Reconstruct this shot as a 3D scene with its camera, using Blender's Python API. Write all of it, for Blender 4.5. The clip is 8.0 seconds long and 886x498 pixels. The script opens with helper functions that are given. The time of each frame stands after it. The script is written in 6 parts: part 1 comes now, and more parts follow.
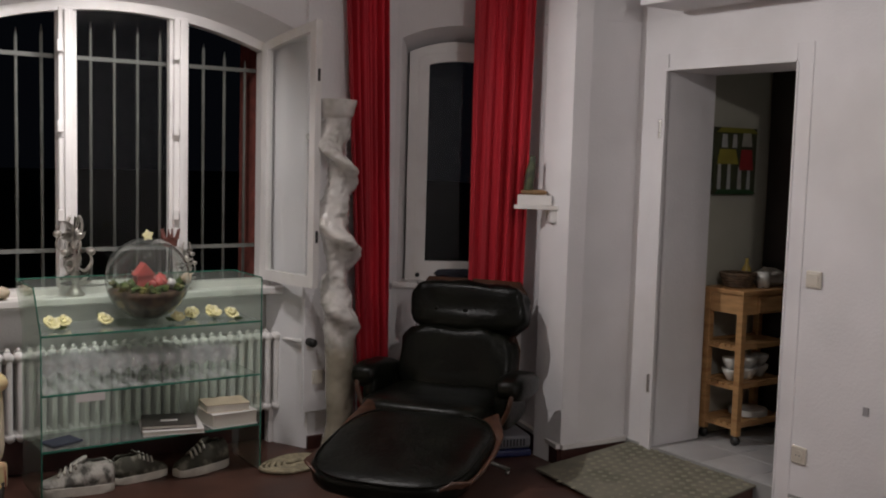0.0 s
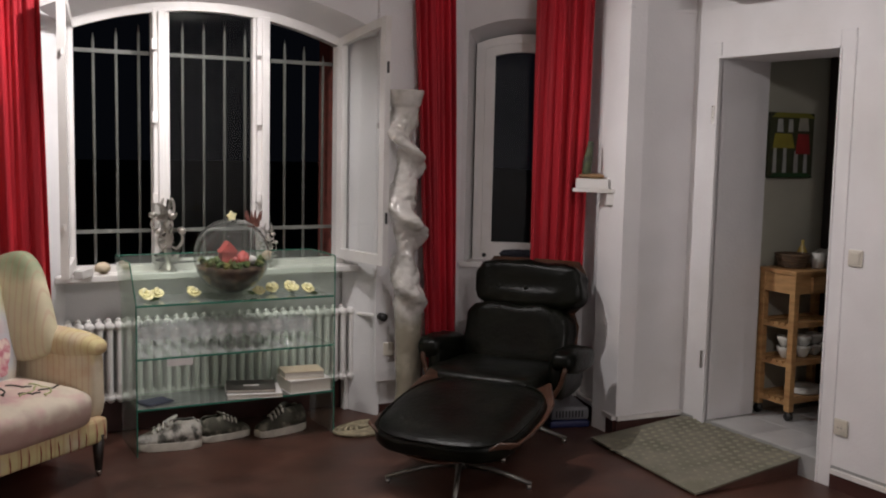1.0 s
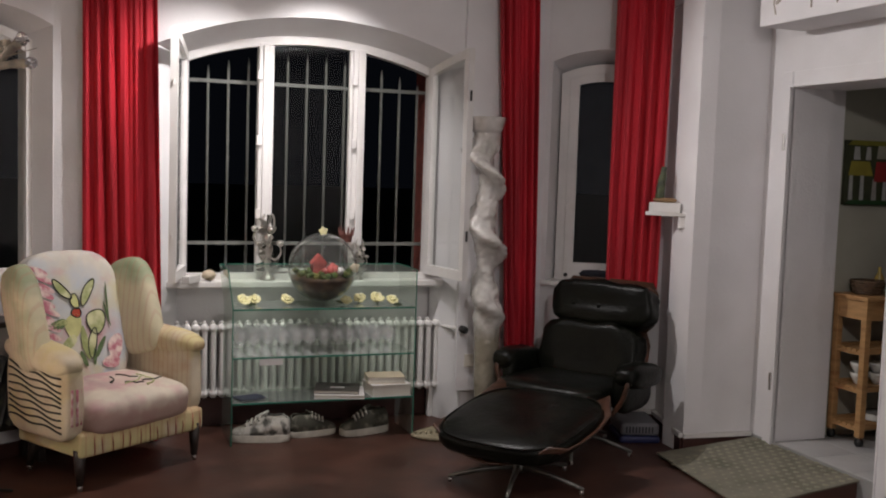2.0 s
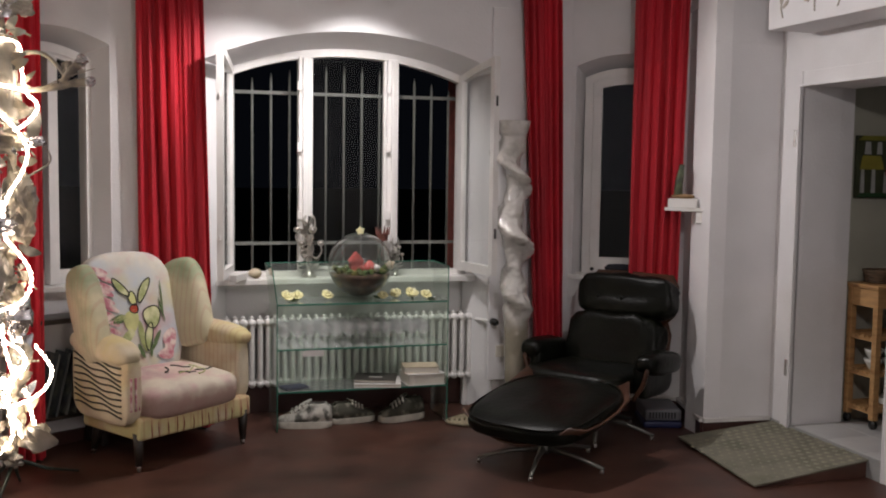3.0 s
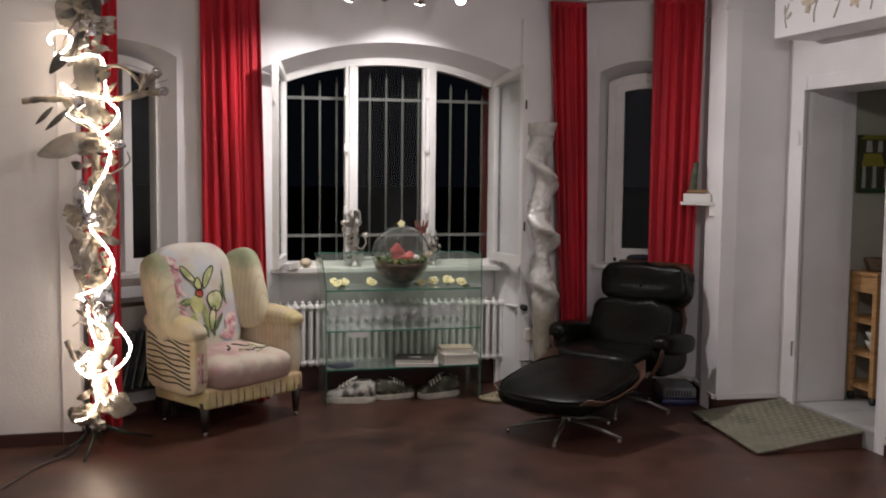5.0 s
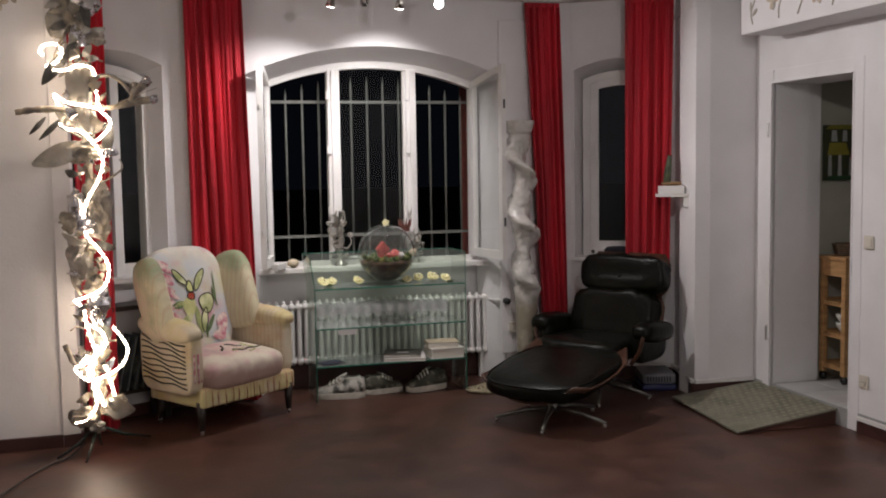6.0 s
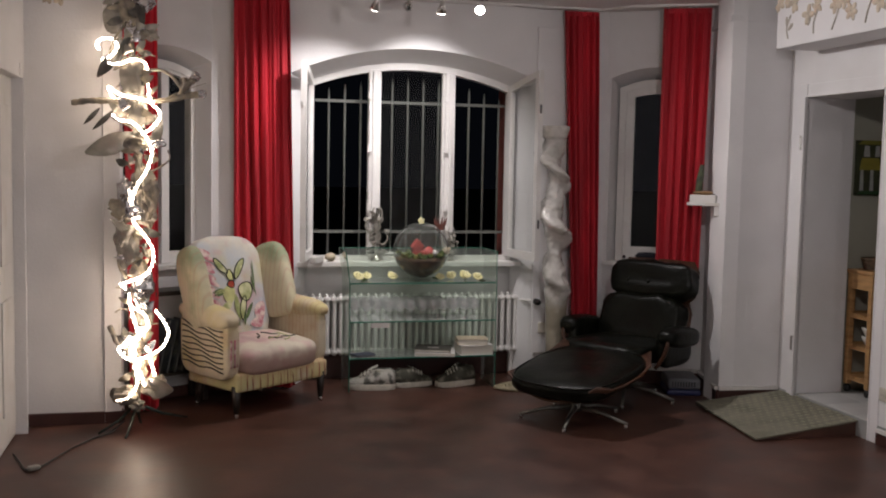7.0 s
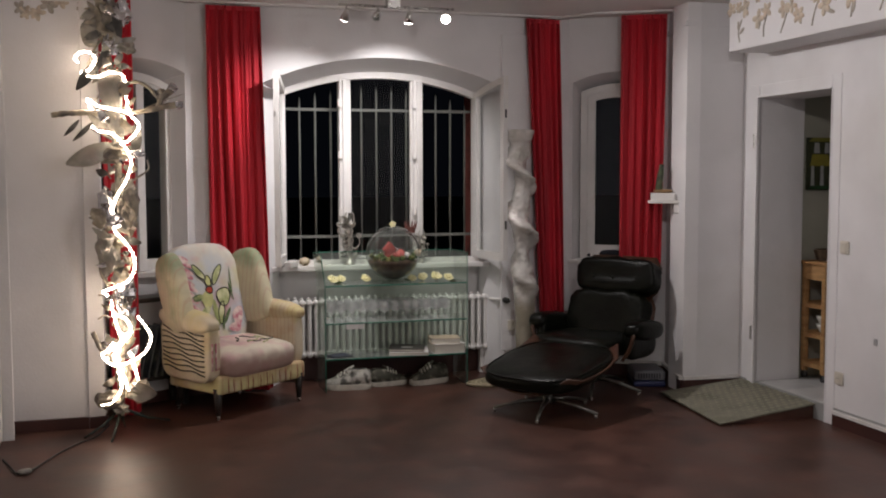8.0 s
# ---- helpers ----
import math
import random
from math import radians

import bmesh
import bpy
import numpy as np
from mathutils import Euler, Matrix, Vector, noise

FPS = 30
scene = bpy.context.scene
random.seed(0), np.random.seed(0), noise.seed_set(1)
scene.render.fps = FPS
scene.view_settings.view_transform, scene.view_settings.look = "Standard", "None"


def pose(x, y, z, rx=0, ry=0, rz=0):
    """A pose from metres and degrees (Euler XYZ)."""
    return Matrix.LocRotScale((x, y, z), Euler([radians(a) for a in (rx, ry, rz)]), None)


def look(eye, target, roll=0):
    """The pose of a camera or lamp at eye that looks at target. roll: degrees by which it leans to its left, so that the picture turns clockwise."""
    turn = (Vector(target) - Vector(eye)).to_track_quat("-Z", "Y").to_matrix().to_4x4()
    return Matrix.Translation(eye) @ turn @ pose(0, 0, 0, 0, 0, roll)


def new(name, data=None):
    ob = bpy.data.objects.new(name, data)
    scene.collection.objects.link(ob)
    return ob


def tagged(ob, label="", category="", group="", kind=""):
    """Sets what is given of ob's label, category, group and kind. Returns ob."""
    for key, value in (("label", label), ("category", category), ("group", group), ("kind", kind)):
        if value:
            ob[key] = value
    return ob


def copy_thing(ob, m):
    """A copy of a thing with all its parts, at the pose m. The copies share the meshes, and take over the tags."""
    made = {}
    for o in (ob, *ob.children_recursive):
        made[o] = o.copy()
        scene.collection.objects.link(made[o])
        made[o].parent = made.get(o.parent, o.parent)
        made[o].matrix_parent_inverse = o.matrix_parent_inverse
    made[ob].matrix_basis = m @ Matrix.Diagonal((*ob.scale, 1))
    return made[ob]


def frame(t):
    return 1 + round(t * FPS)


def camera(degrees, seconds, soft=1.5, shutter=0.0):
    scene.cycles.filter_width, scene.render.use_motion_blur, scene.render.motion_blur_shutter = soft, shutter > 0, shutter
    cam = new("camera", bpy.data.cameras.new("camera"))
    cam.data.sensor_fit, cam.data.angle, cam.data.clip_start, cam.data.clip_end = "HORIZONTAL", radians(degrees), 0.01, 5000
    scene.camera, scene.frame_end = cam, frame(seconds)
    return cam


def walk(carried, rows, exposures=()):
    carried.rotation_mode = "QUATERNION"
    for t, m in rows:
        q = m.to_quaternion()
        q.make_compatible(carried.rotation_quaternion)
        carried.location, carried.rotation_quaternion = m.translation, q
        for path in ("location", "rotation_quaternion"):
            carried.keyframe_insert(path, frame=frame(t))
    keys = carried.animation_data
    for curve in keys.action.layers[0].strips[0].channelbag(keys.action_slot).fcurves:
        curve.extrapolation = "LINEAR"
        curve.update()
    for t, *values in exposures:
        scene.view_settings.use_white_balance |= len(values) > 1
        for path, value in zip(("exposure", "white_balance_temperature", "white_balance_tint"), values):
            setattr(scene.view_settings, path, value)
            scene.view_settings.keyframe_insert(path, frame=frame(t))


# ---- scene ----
cam = camera(47.1, 8.0, 2.0)
PATH = [
    (0, (0.466, 1.626, 1.683), (1.593, 3.268, 1.501), 1.6),
    (0.5, (0.402, 1.435, 1.655), (1.453, 3.127, 1.478), 1.4),
    (1, (0.475, 1.194, 1.667), (1.426, 2.941, 1.461), 1.2),
    (1.5, (0.716, 0.92, 1.639), (1.479, 2.761, 1.468), 2.3),
    (3, (0.743, 0.251, 1.653), (1.319, 2.159, 1.495), 0.8),
    (3.5, (0.769, 0.092, 1.647), (1.262, 2.024, 1.488), 1.1),
    (4, (0.65, -0.069, 1.68), (1.192, 1.85, 1.519), 0.7),
    (4.5, (0.516, -0.196, 1.664), (1.099, 1.71, 1.503), 0.4),
    (5, (0.608, -0.361, 1.656), (1.108, 1.569, 1.493), 0.6),
    (6.5, (0.407, -0.602, 1.646), (0.984, 1.306, 1.483), -1.4),
    (7, (0.482, -0.734, 1.645), (0.956, 1.203, 1.485), 1.1),
    (7.5, (0.451, -0.863, 1.621), (0.928, 1.073, 1.472), 0.7),
    (8, (0.338, -0.94, 1.613), (0.889, 0.977, 1.47), -0.1),
]
walk(cam, [(t, look(eye, target, roll)) for t, eye, target, roll in PATH], [(0, -0.14), (0.7, 0.10), (1.1, 0.15), (1.6, 0.12), (3, 0.17), (5, 0.12), (6.5, 0.06), (8, -0.02)])

# ---- world, lamps, exposure ----
world = bpy.data.worlds.new("night")
scene.world = world
world.use_nodes = True
world.node_tree.nodes["Background"].inputs[0].default_value = (0.010, 0.012, 0.018, 1)
world.node_tree.nodes["Background"].inputs[1].default_value = 0.15


def spot_lamp(name, eye, target, watts, cone, colour, size=0.03, blend=0.6):
    data = bpy.data.lights.new(name, "SPOT")
    data.energy, data.spot_size, data.spot_blend, data.color, data.shadow_soft_size = watts, radians(cone), blend, colour, size
    ob = new(name, data)
    ob.matrix_world = look(eye, target)
    return ob


def point_lamp(name, eye, watts, colour, size=0.06):
    data = bpy.data.lights.new(name, "POINT")
    data.energy, data.color, data.shadow_soft_size = watts, colour, size
    ob = new(name, data)
    ob.location = eye
    return ob


HALOGEN = (1.0, 0.945, 0.94)
# lit halogen heads of the track by the window
spot_lamp("halogen_beam", (1.62, 6.10, 2.70), (1.25, 6.52, 1.3), 70, 122, HALOGEN, 0.03, 0.9)
spot_lamp("halogen_beam", (2.10, 6.12, 2.70), (2.10, 6.85, 1.55), 62, 104, HALOGEN, 0.03, 0.9)
spot_lamp("halogen_beam", (2.34, 5.97, 2.69), (4.3, 3.8, 0.7), 128, 126, HALOGEN, 0.03, 1.0)
# a ceiling lamp over the middle of the room, an assumed unseen pendant behind the walk, and an unseen fill added in the
# kitchen
CEILING_LAMPS = ((2.55, 2.6, 2.66), (2.2, -2.0, 2.05))
point_lamp("ceiling_bulb", CEILING_LAMPS[0], 40, (1.0, 0.94, 0.93), 0.06)
point_lamp("ceiling_bulb", CEILING_LAMPS[1], 36, (1.0, 0.94, 0.93), 0.06)
point_lamp("kitchen_fill", (5.15, 3.9, 2.5), 0.5, (1.0, 0.97, 0.88), 0.08)


# ---- materials ----
def material(name, colour, rough=0.6, vary=0.12, grain=6.0, bump=0.15, fine=60.0, metal=0.0, coat=0.0, second=None, mix_scale=1.5, mix_at=0.55, spec=0.5, random_tint=0.0, stretch=(1, 1, 1)):
    """A surface with variation at two scales, fine relief, and a second colour in soft patches."""
    m = bpy.data.materials.new(name)
    m.use_nodes = True
    nt = m.node_tree
    b = nt.nodes["Principled BSDF"]
    b.inputs["Roughness"].default_value, b.inputs["Metallic"].default_value = rough, metal
    b.inputs["Coat Weight"].default_value, b.inputs["Specular IOR Level"].default_value = coat, spec
    co = nt.nodes.new("ShaderNodeTexCoord")
    mp = nt.nodes.new("ShaderNodeMapping")
    mp.inputs["Scale"].default_value = stretch
    nt.links.new(co.outputs["Object"], mp.inputs["Vector"])

    def noise_at(scale, detail=5.0):
        n = nt.nodes.new("ShaderNodeTexNoise")
        n.inputs["Scale"].default_value, n.inputs["Detail"].default_value = scale, detail
        nt.links.new(mp.outputs[0], n.inputs["Vector"])
        return n
    big, small = noise_at(grain), noise_at(fine, 3.0)
    ramp = nt.nodes.new("ShaderNodeMapRange")
    ramp.inputs["From Min"].default_value, ramp.inputs["From Max"].default_value = 0.3, 0.7
    ramp.inputs["To Min"].default_value, ramp.inputs["To Max"].default_value = 1 - vary, 1 + vary
    nt.links.new(big.outputs["Fac"], ramp.inputs["Value"])
    base = nt.nodes.new("ShaderNodeMix")
    base.data_type = "RGBA"
    base.inputs["A"].default_value = (*colour, 1)
    base.inputs["B"].default_value = (*(second or colour), 1)
    patch = noise_at(mix_scale)
    step = nt.nodes.new("ShaderNodeMapRange")
    step.inputs["From Min"].default_value, step.inputs["From Max"].default_value = mix_at - 0.06, mix_at + 0.1
    nt.links.new(patch.outputs["Fac"], step.inputs["Value"])
    nt.links.new(step.outputs[0], base.inputs["Factor"])
    hsv = nt.nodes.new("ShaderNodeHueSaturation")
    nt.links.new(base.outputs["Result"], hsv.inputs["Color"])
    value = ramp.outputs[0]
    if random_tint:
        info = nt.nodes.new("ShaderNodeObjectInfo")
        rr = nt.nodes.new("ShaderNodeMapRange")
        rr.inputs["To Min"].default_value, rr.inputs["To Max"].default_value = 1 - random_tint, 1 + random_tint
        nt.links.new(info.outputs["Random"], rr.inputs["Value"])
        mul = nt.nodes.new("ShaderNodeMath")
        mul.operation = "MULTIPLY"
        nt.links.new(rr.outputs[0], mul.inputs[0])
        nt.links.new(value, mul.inputs[1])
        value = mul.outputs[0]
    nt.links.new(value, hsv.inputs["Value"])
    nt.links.new(hsv.outputs[0], b.inputs["Base Color"])
    rv = nt.nodes.new("ShaderNodeMapRange")
    rv.inputs["To Min"].default_value, rv.inputs["To Max"].default_value = max(0.02, rough * 0.8), min(1, rough * 1.2)
    nt.links.new(big.outputs["Fac"], rv.inputs["Value"])
    nt.links.new(rv.outputs[0], b.inputs["Roughness"])
    if bump:
        bp = nt.nodes.new("ShaderNodeBump")
        bp.inputs["Strength"].default_value, bp.inputs["Distance"].default_value = bump, 0.004
        nt.links.new(small.outputs["Fac"], bp.inputs["Height"])
        nt.links.new(bp.outputs[0], b.inputs["Normal"])
    return m


def glass(name, tint=(1, 1, 1), rough=0.0, ior=1.45):
    m = bpy.data.materials.new(name)
    m.use_nodes = True
    b = m.node_tree.nodes["Principled BSDF"]
    b.inputs["Base Color"].default_value = (*tint, 1)
    b.inputs["Transmission Weight"].default_value, b.inputs["Roughness"].default_value, b.inputs["IOR"].default_value = 1, rough, ior
    return m


def thin_glass(name, tint, ior=1.5, rough=0.0, haze=0.0):
    """Thin clear glass: see-through, with a sheen that grows at the rim."""
    m = bpy.data.materials.new(name)
    m.use_nodes = True
    nt = m.node_tree
    nt.nodes.remove(nt.nodes["Principled BSDF"])
    see, shine, mix, lw, power, gain = [nt.nodes.new("ShaderNode" + k) for k in ("BsdfTransparent", "BsdfGlossy", "MixShader", "LayerWeight", "Math", "Math")]
    see.inputs["Color"].default_value = (*tint, 1)
    shine.inputs["Roughness"].default_value, lw.inputs["Blend"].default_value = rough, 0.5
    f0 = ((ior - 1) / (ior + 1)) ** 2
    power.operation, power.inputs[1].default_value = "POWER", 4.5
    gain.operation, gain.inputs[1].default_value, gain.inputs[2].default_value = "MULTIPLY_ADD", 1 - f0, f0
    nt.links.new(lw.outputs["Facing"], power.inputs[0])
    nt.links.new(power.outputs[0], gain.inputs[0])
    nt.links.new(gain.outputs[0], mix.inputs[0])
    nt.links.new(see.outputs[0], mix.inputs[1])
    nt.links.new(shine.outputs[0], mix.inputs[2])
    last = mix
    # haze: a white diffuse share, for dust and for painted-in sparkle
    if haze:
        dust_and_glint, last = nt.nodes.new("ShaderNodeBsdfDiffuse"), nt.nodes.new("ShaderNodeMixShader")
        dust_and_glint.inputs["Color"].default_value, last.inputs[0].default_value = (0.8, 0.82, 0.8, 1), haze
        nt.links.new(mix.outputs[0], last.inputs[1])
        nt.links.new(dust_and_glint.outputs[0], last.inputs[2])
    nt.links.new(last.outputs[0], nt.nodes["Material Output"].inputs["Surface"])
    return m


def glowing(name, colour, strength):
    m = bpy.data.materials.new(name)
    m.use_nodes = True
    b = m.node_tree.nodes["Principled BSDF"]
    b.inputs["Base Color"].default_value = (*colour, 1)
    b.inputs["Emission Color"].default_value, b.inputs["Emission Strength"].default_value = (*colour, 1), strength
    return m


PAINT = material("wall_paint", (0.76, 0.747, 0.754), 0.75, 0.06, 2.2, 0.32, 70, second=(0.69, 0.675, 0.668), mix_scale=0.9, mix_at=0.58)
CEILING = material("ceiling_paint", (0.72, 0.70, 0.69), 0.8, 0.04, 2.0, 0.2, 80)
GLOSS = material("white_gloss_paint", (0.74, 0.72, 0.70), 0.35, 0.06, 5, 0.12, 50, second=(0.66, 0.63, 0.58), mix_scale=4, mix_at=0.62)
FLOOR = material("red_brown_floor_paint", (0.058, 0.0235, 0.0150), 0.44, 0.38, 3.5, 0.2, 34, second=(0.080, 0.035, 0.024), mix_scale=3.2, mix_at=0.52)
SKIRT = material("dark_red_skirting_paint", (0.055, 0.019, 0.015), 0.45, 0.2, 6, 0.1)
IRON = material("painted_iron", (0.15, 0.155, 0.14), 0.45, 0.15, 20, 0.2, 150)
BRICK = material("red_brick", (0.22, 0.06, 0.045), 0.85, 0.3, 18, 0.5, 90)
PANE = thin_glass("window_glass", (0.97, 0.98, 0.975), 1.32)
BLACK = material("black_plastic", (0.012, 0.012, 0.012), 0.4, 0.1)
CREAM = material("cream_plastic", (0.62, 0.58, 0.50), 0.35, 0.04, 30, 0.03)
TILE = material("pale_floor_tile", (0.50, 0.50, 0.49), 0.3, 0.1, 7, 0.05, 60, random_tint=0.06, second=(0.42, 0.42, 0.42), mix_scale=3)
STEEL = material("brushed_steel", (0.55, 0.54, 0.52), 0.28, 0.08, 30, 0.05, 200, metal=1.0)


# ---- mesh helpers ----
def part(name, bm, mat, parent=None, label="", smooth=False, kind=""):
    me = bpy.data.meshes.new(name)
    bm.normal_update()
    bm.to_mesh(me)
    bm.free()
    if smooth:
        me.polygons.foreach_set("use_smooth", [True] * len(me.polygons))
    for one in (mat if isinstance(mat, (list, tuple)) else [mat]):
        me.materials.append(one)
    ob = new(name, me)
    ob.parent = parent
    return tagged(ob, label=label, kind=kind)


def thing(name, at, label, category, group="", turn=0.0):
    ob = new(name)
    ob.matrix_world = pose(*at, 0, 0, turn)
    ob.empty_display_size = 0.1
    return tagged(ob, label, category, group)


def quad(bm, *pts):
    return bm.faces.new([bm.verts.new(p) for p in pts])


def box(bm, x0, y0, z0, x1, y1, z1, bevel=0.0, seg=2):
    r = bmesh.ops.create_cube(bm, size=1, matrix=Matrix.Translation(((x0 + x1) / 2, (y0 + y1) / 2, (z0 + z1) / 2)) @ Matrix.Diagonal((x1 - x0, y1 - y0, z1 - z0, 1)))
    if bevel:
        edges = {e for v in r["verts"] for e in v.link_edges}
        bmesh.ops.bevel(bm, geom=list(edges), offset=bevel, segments=seg, affect="EDGES", profile=0.5)
    return bm


def tube(bm, pts, radius, seg=8, close=True):
    """A tube along a line of points; radius a number or one for each point."""
    pts = [Vector(p) for p in pts]
    rad = radius if isinstance(radius, (list, tuple)) else [radius] * len(pts)
    rings, up = [], Vector((0.13, 0.21, 0.97))
    for i, p in enumerate(pts):
        d = (pts[min(i + 1, len(pts) - 1)] - pts[max(i - 1, 0)]).normalized()
        a = d.cross(up)
        if a.length < 1e-3:
            a = d.cross(Vector((1, 0, 0)))
        a.normalize()
        b = d.cross(a).normalized()
        up = a.cross(d)
        rings.append([bm.verts.new(p + (a * math.cos(2 * math.pi * k / seg) + b * math.sin(2 * math.pi * k / seg)) * rad[i]) for k in range(seg)])
    for r, s in zip(rings, rings[1:]):
        for k in range(seg):
            bm.faces.new((r[k], r[(k + 1) % seg], s[(k + 1) % seg], s[k]))
    if close:
        bm.faces.new(rings[0][::-1])
        bm.faces.new(rings[-1])
    return bm


def lathe(bm, profile, seg=16, centre=(0, 0), close=False):
    """Turn (radius, height) pairs about the upright through centre."""
    rings = [[bm.verts.new((centre[0] + r * math.cos(2 * math.pi * k / seg), centre[1] + r * math.sin(2 * math.pi * k / seg), z)) for k in range(seg)] for r, z in profile]
    for r, s in zip(rings, rings[1:]):
        for k in range(seg):
            bm.faces.new((r[k], r[(k + 1) % seg], s[(k + 1) % seg], s[k]))
    if close:
        bm.faces.new(rings[0][::-1])
        bm.faces.new(rings[-1])
    return bm


def slab(bm, outline, z0, z1, m=None, bevel=0.0):
    """An outline in the xy plane, raised from z0 to z1 and laid by m."""
    m = m or Matrix()
    low = [bm.verts.new(m @ Vector((x, y, z0))) for x, y in outline]
    top = [bm.verts.new(m @ Vector((x, y, z1))) for x, y in outline]
    n = len(outline)
    faces = [bm.faces.new(low[::-1]), bm.faces.new(top)]
    for k in range(n):
        faces.append(bm.faces.new((low[k], low[(k + 1) % n], top[(k + 1) % n], top[k])))
    if bevel:
        bmesh.ops.bevel(bm, geom=list({e for f in faces for e in f.edges}), offset=bevel, segments=2, affect="EDGES", profile=0.5)
    return bm


def frame_of(p0, p1):
    """Length, and the map from (along, outward, up) to the world, of a wall from p0 to p1 with the room on its right-hand side."""
    a, b = Vector((*p0, 0)), Vector((*p1, 0))
    d = (b - a).normalized()
    n = Vector((-d.y, d.x, 0))
    return (b - a).length, lambda u, v, z: a + d * u + n * v + Vector((0, 0, z))


def arc(ua, ub, spring, crown):
    c, half, h = (ua + ub) / 2, (ub - ua) / 2, crown - spring
    if h <= 0:
        return lambda u: spring
    r = (half * half + h * h) / (2 * h)
    return lambda u: crown - r + math.sqrt(max(0.0, r * r - (u - c) ** 2))


def wall(name, p0, p1, top, thick, near=None, far=None, z0=0.0, label="", mat=None):
    """A wall; near and far: its opening (ua, ub, foot, spring, crown) on the room's side and on the outer side."""
    length, f = frame_of(p0, p1)
    bm = bmesh.new()
    n = 24

    def q(*pts):
        quad(bm, *[f(*p) for p in pts])
    for v, hole in ((0, near), (thick, far or near)):
        if not hole:
            q((0, v, z0), (length, v, z0), (length, v, top), (0, v, top))
            continue
        ua, ub, foot, spring, crown = hole
        g = arc(ua, ub, spring, crown)
        q((0, v, z0), (ua, v, z0), (ua, v, top), (0, v, top))
        q((ub, v, z0), (length, v, z0), (length, v, top), (ub, v, top))
        if foot > z0:
            q((ua, v, z0), (ub, v, z0), (ub, v, foot), (ua, v, foot))
        us = [ua + (ub - ua) * k / n for k in range(n + 1)]
        for a, b in zip(us, us[1:]):
            q((a, v, g(a)), (b, v, g(b)), (b, v, top), (a, v, top))
    if near:
        far = far or near
        g, h = arc(near[0], near[1], near[3], near[4]), arc(far[0], far[1], far[3], far[4])
        for s in (0, 1):
            q((near[s], 0, near[2]), (near[s], 0, g(near[s])), (far[s], thick, h(far[s])), (far[s], thick, far[2]))
        if near[2] > z0:
            q((near[0], 0, near[2]), (near[1], 0, near[2]), (far[1], thick, far[2]), (far[0], thick, far[2]))
        for k in range(n):
            a, b = [near[0] + (near[1] - near[0]) * j / n for j in (k, k + 1)]
            c, d = [far[0] + (far[1] - far[0]) * j / n for j in (k, k + 1)]
            q((a, 0, g(a)), (b, 0, g(b)), (d, thick, h(d)), (c, thick, h(c)))
    q((0, 0, top), (length, 0, top), (length, thick, top), (0, thick, top))
    q((0, 0, z0), (0, thick, z0), (0, thick, top), (0, 0, top))
    q((length, 0, z0), (length, thick, z0), (length, thick, top), (length, 0, top))
    bmesh.ops.remove_doubles(bm, verts=bm.verts, dist=0.0005)
    bmesh.ops.recalc_face_normals(bm, faces=bm.faces)
    return tagged(part(name, bm, mat or PAINT), label or "white painted plaster wall of the room", "wall", kind="structure")


def ring(bm, f, ua, ub, foot, head, w, v0, v1, n=14, wb=None):
    """A flat frame of width w between v0 and v1, with the top edge head(u)."""
    wb = w if wb is None else wb
    us = [ua + (ub - ua) * k / n for k in range(n + 1)]
    ui = [ua + w + (ub - ua - 2 * w) * k / n for k in range(n + 1)]
    outer = [(ua, foot), (ub, foot)] + [(u, head(u)) for u in us[::-1]]
    inner = [(ua + w, foot + wb), (ub - w, foot + wb)] + [(u, head(u) - w) for u in ui[::-1]]
    grid = [[bm.verts.new(f(u, v, z)) for u, z in line] for line, v in ((outer, v0), (inner, v0), (inner, v1), (outer, v1))]
    m = len(outer)
    for a in range(4):
        r, s = grid[a], grid[(a + 1) % 4]
        for k in range(m):
            bm.faces.new((r[k], r[(k + 1) % m], s[(k + 1) % m], s[k]))
    bmesh.ops.recalc_face_normals(bm, faces=bm.faces)
    return bm


def pane_in(bm, f, ua, ub, foot, head, v0, v1, n=14):
    us = [ua + (ub - ua) * k / n for k in range(n + 1)]
    line = [(ua, foot), (ub, foot)] + [(u, head(u)) for u in us[::-1]]
    a = [bm.verts.new(f(u, v0, z)) for u, z in line]
    b = [bm.verts.new(f(u, v1, z)) for u, z in line]
    bm.faces.new(a)
    bm.faces.new(b[::-1])
    for k in range(len(a)):
        bm.faces.new((a[k], a[(k + 1) % len(a)], b[(k + 1) % len(a)], b[k]))
    bmesh.ops.recalc_face_normals(bm, faces=bm.faces)
    return bm


# ---- the room ----
CEIL = 2.87
bm = bmesh.new()
box(bm, -0.9, -3.6, -0.2, 4.58, 7.1, 0.0)
tagged(part("floor", bm, FLOOR), "red-brown painted wooden floor with worn gloss and scuffs", "floor", kind="structure")
bm = bmesh.new()
box(bm, -1.0, -4.0, CEIL, 8.2, 7.5, CEIL + 0.2)
tagged(part("ceiling", bm, CEILING), "plain white painted ceiling of the room", "ceiling", kind="structure")

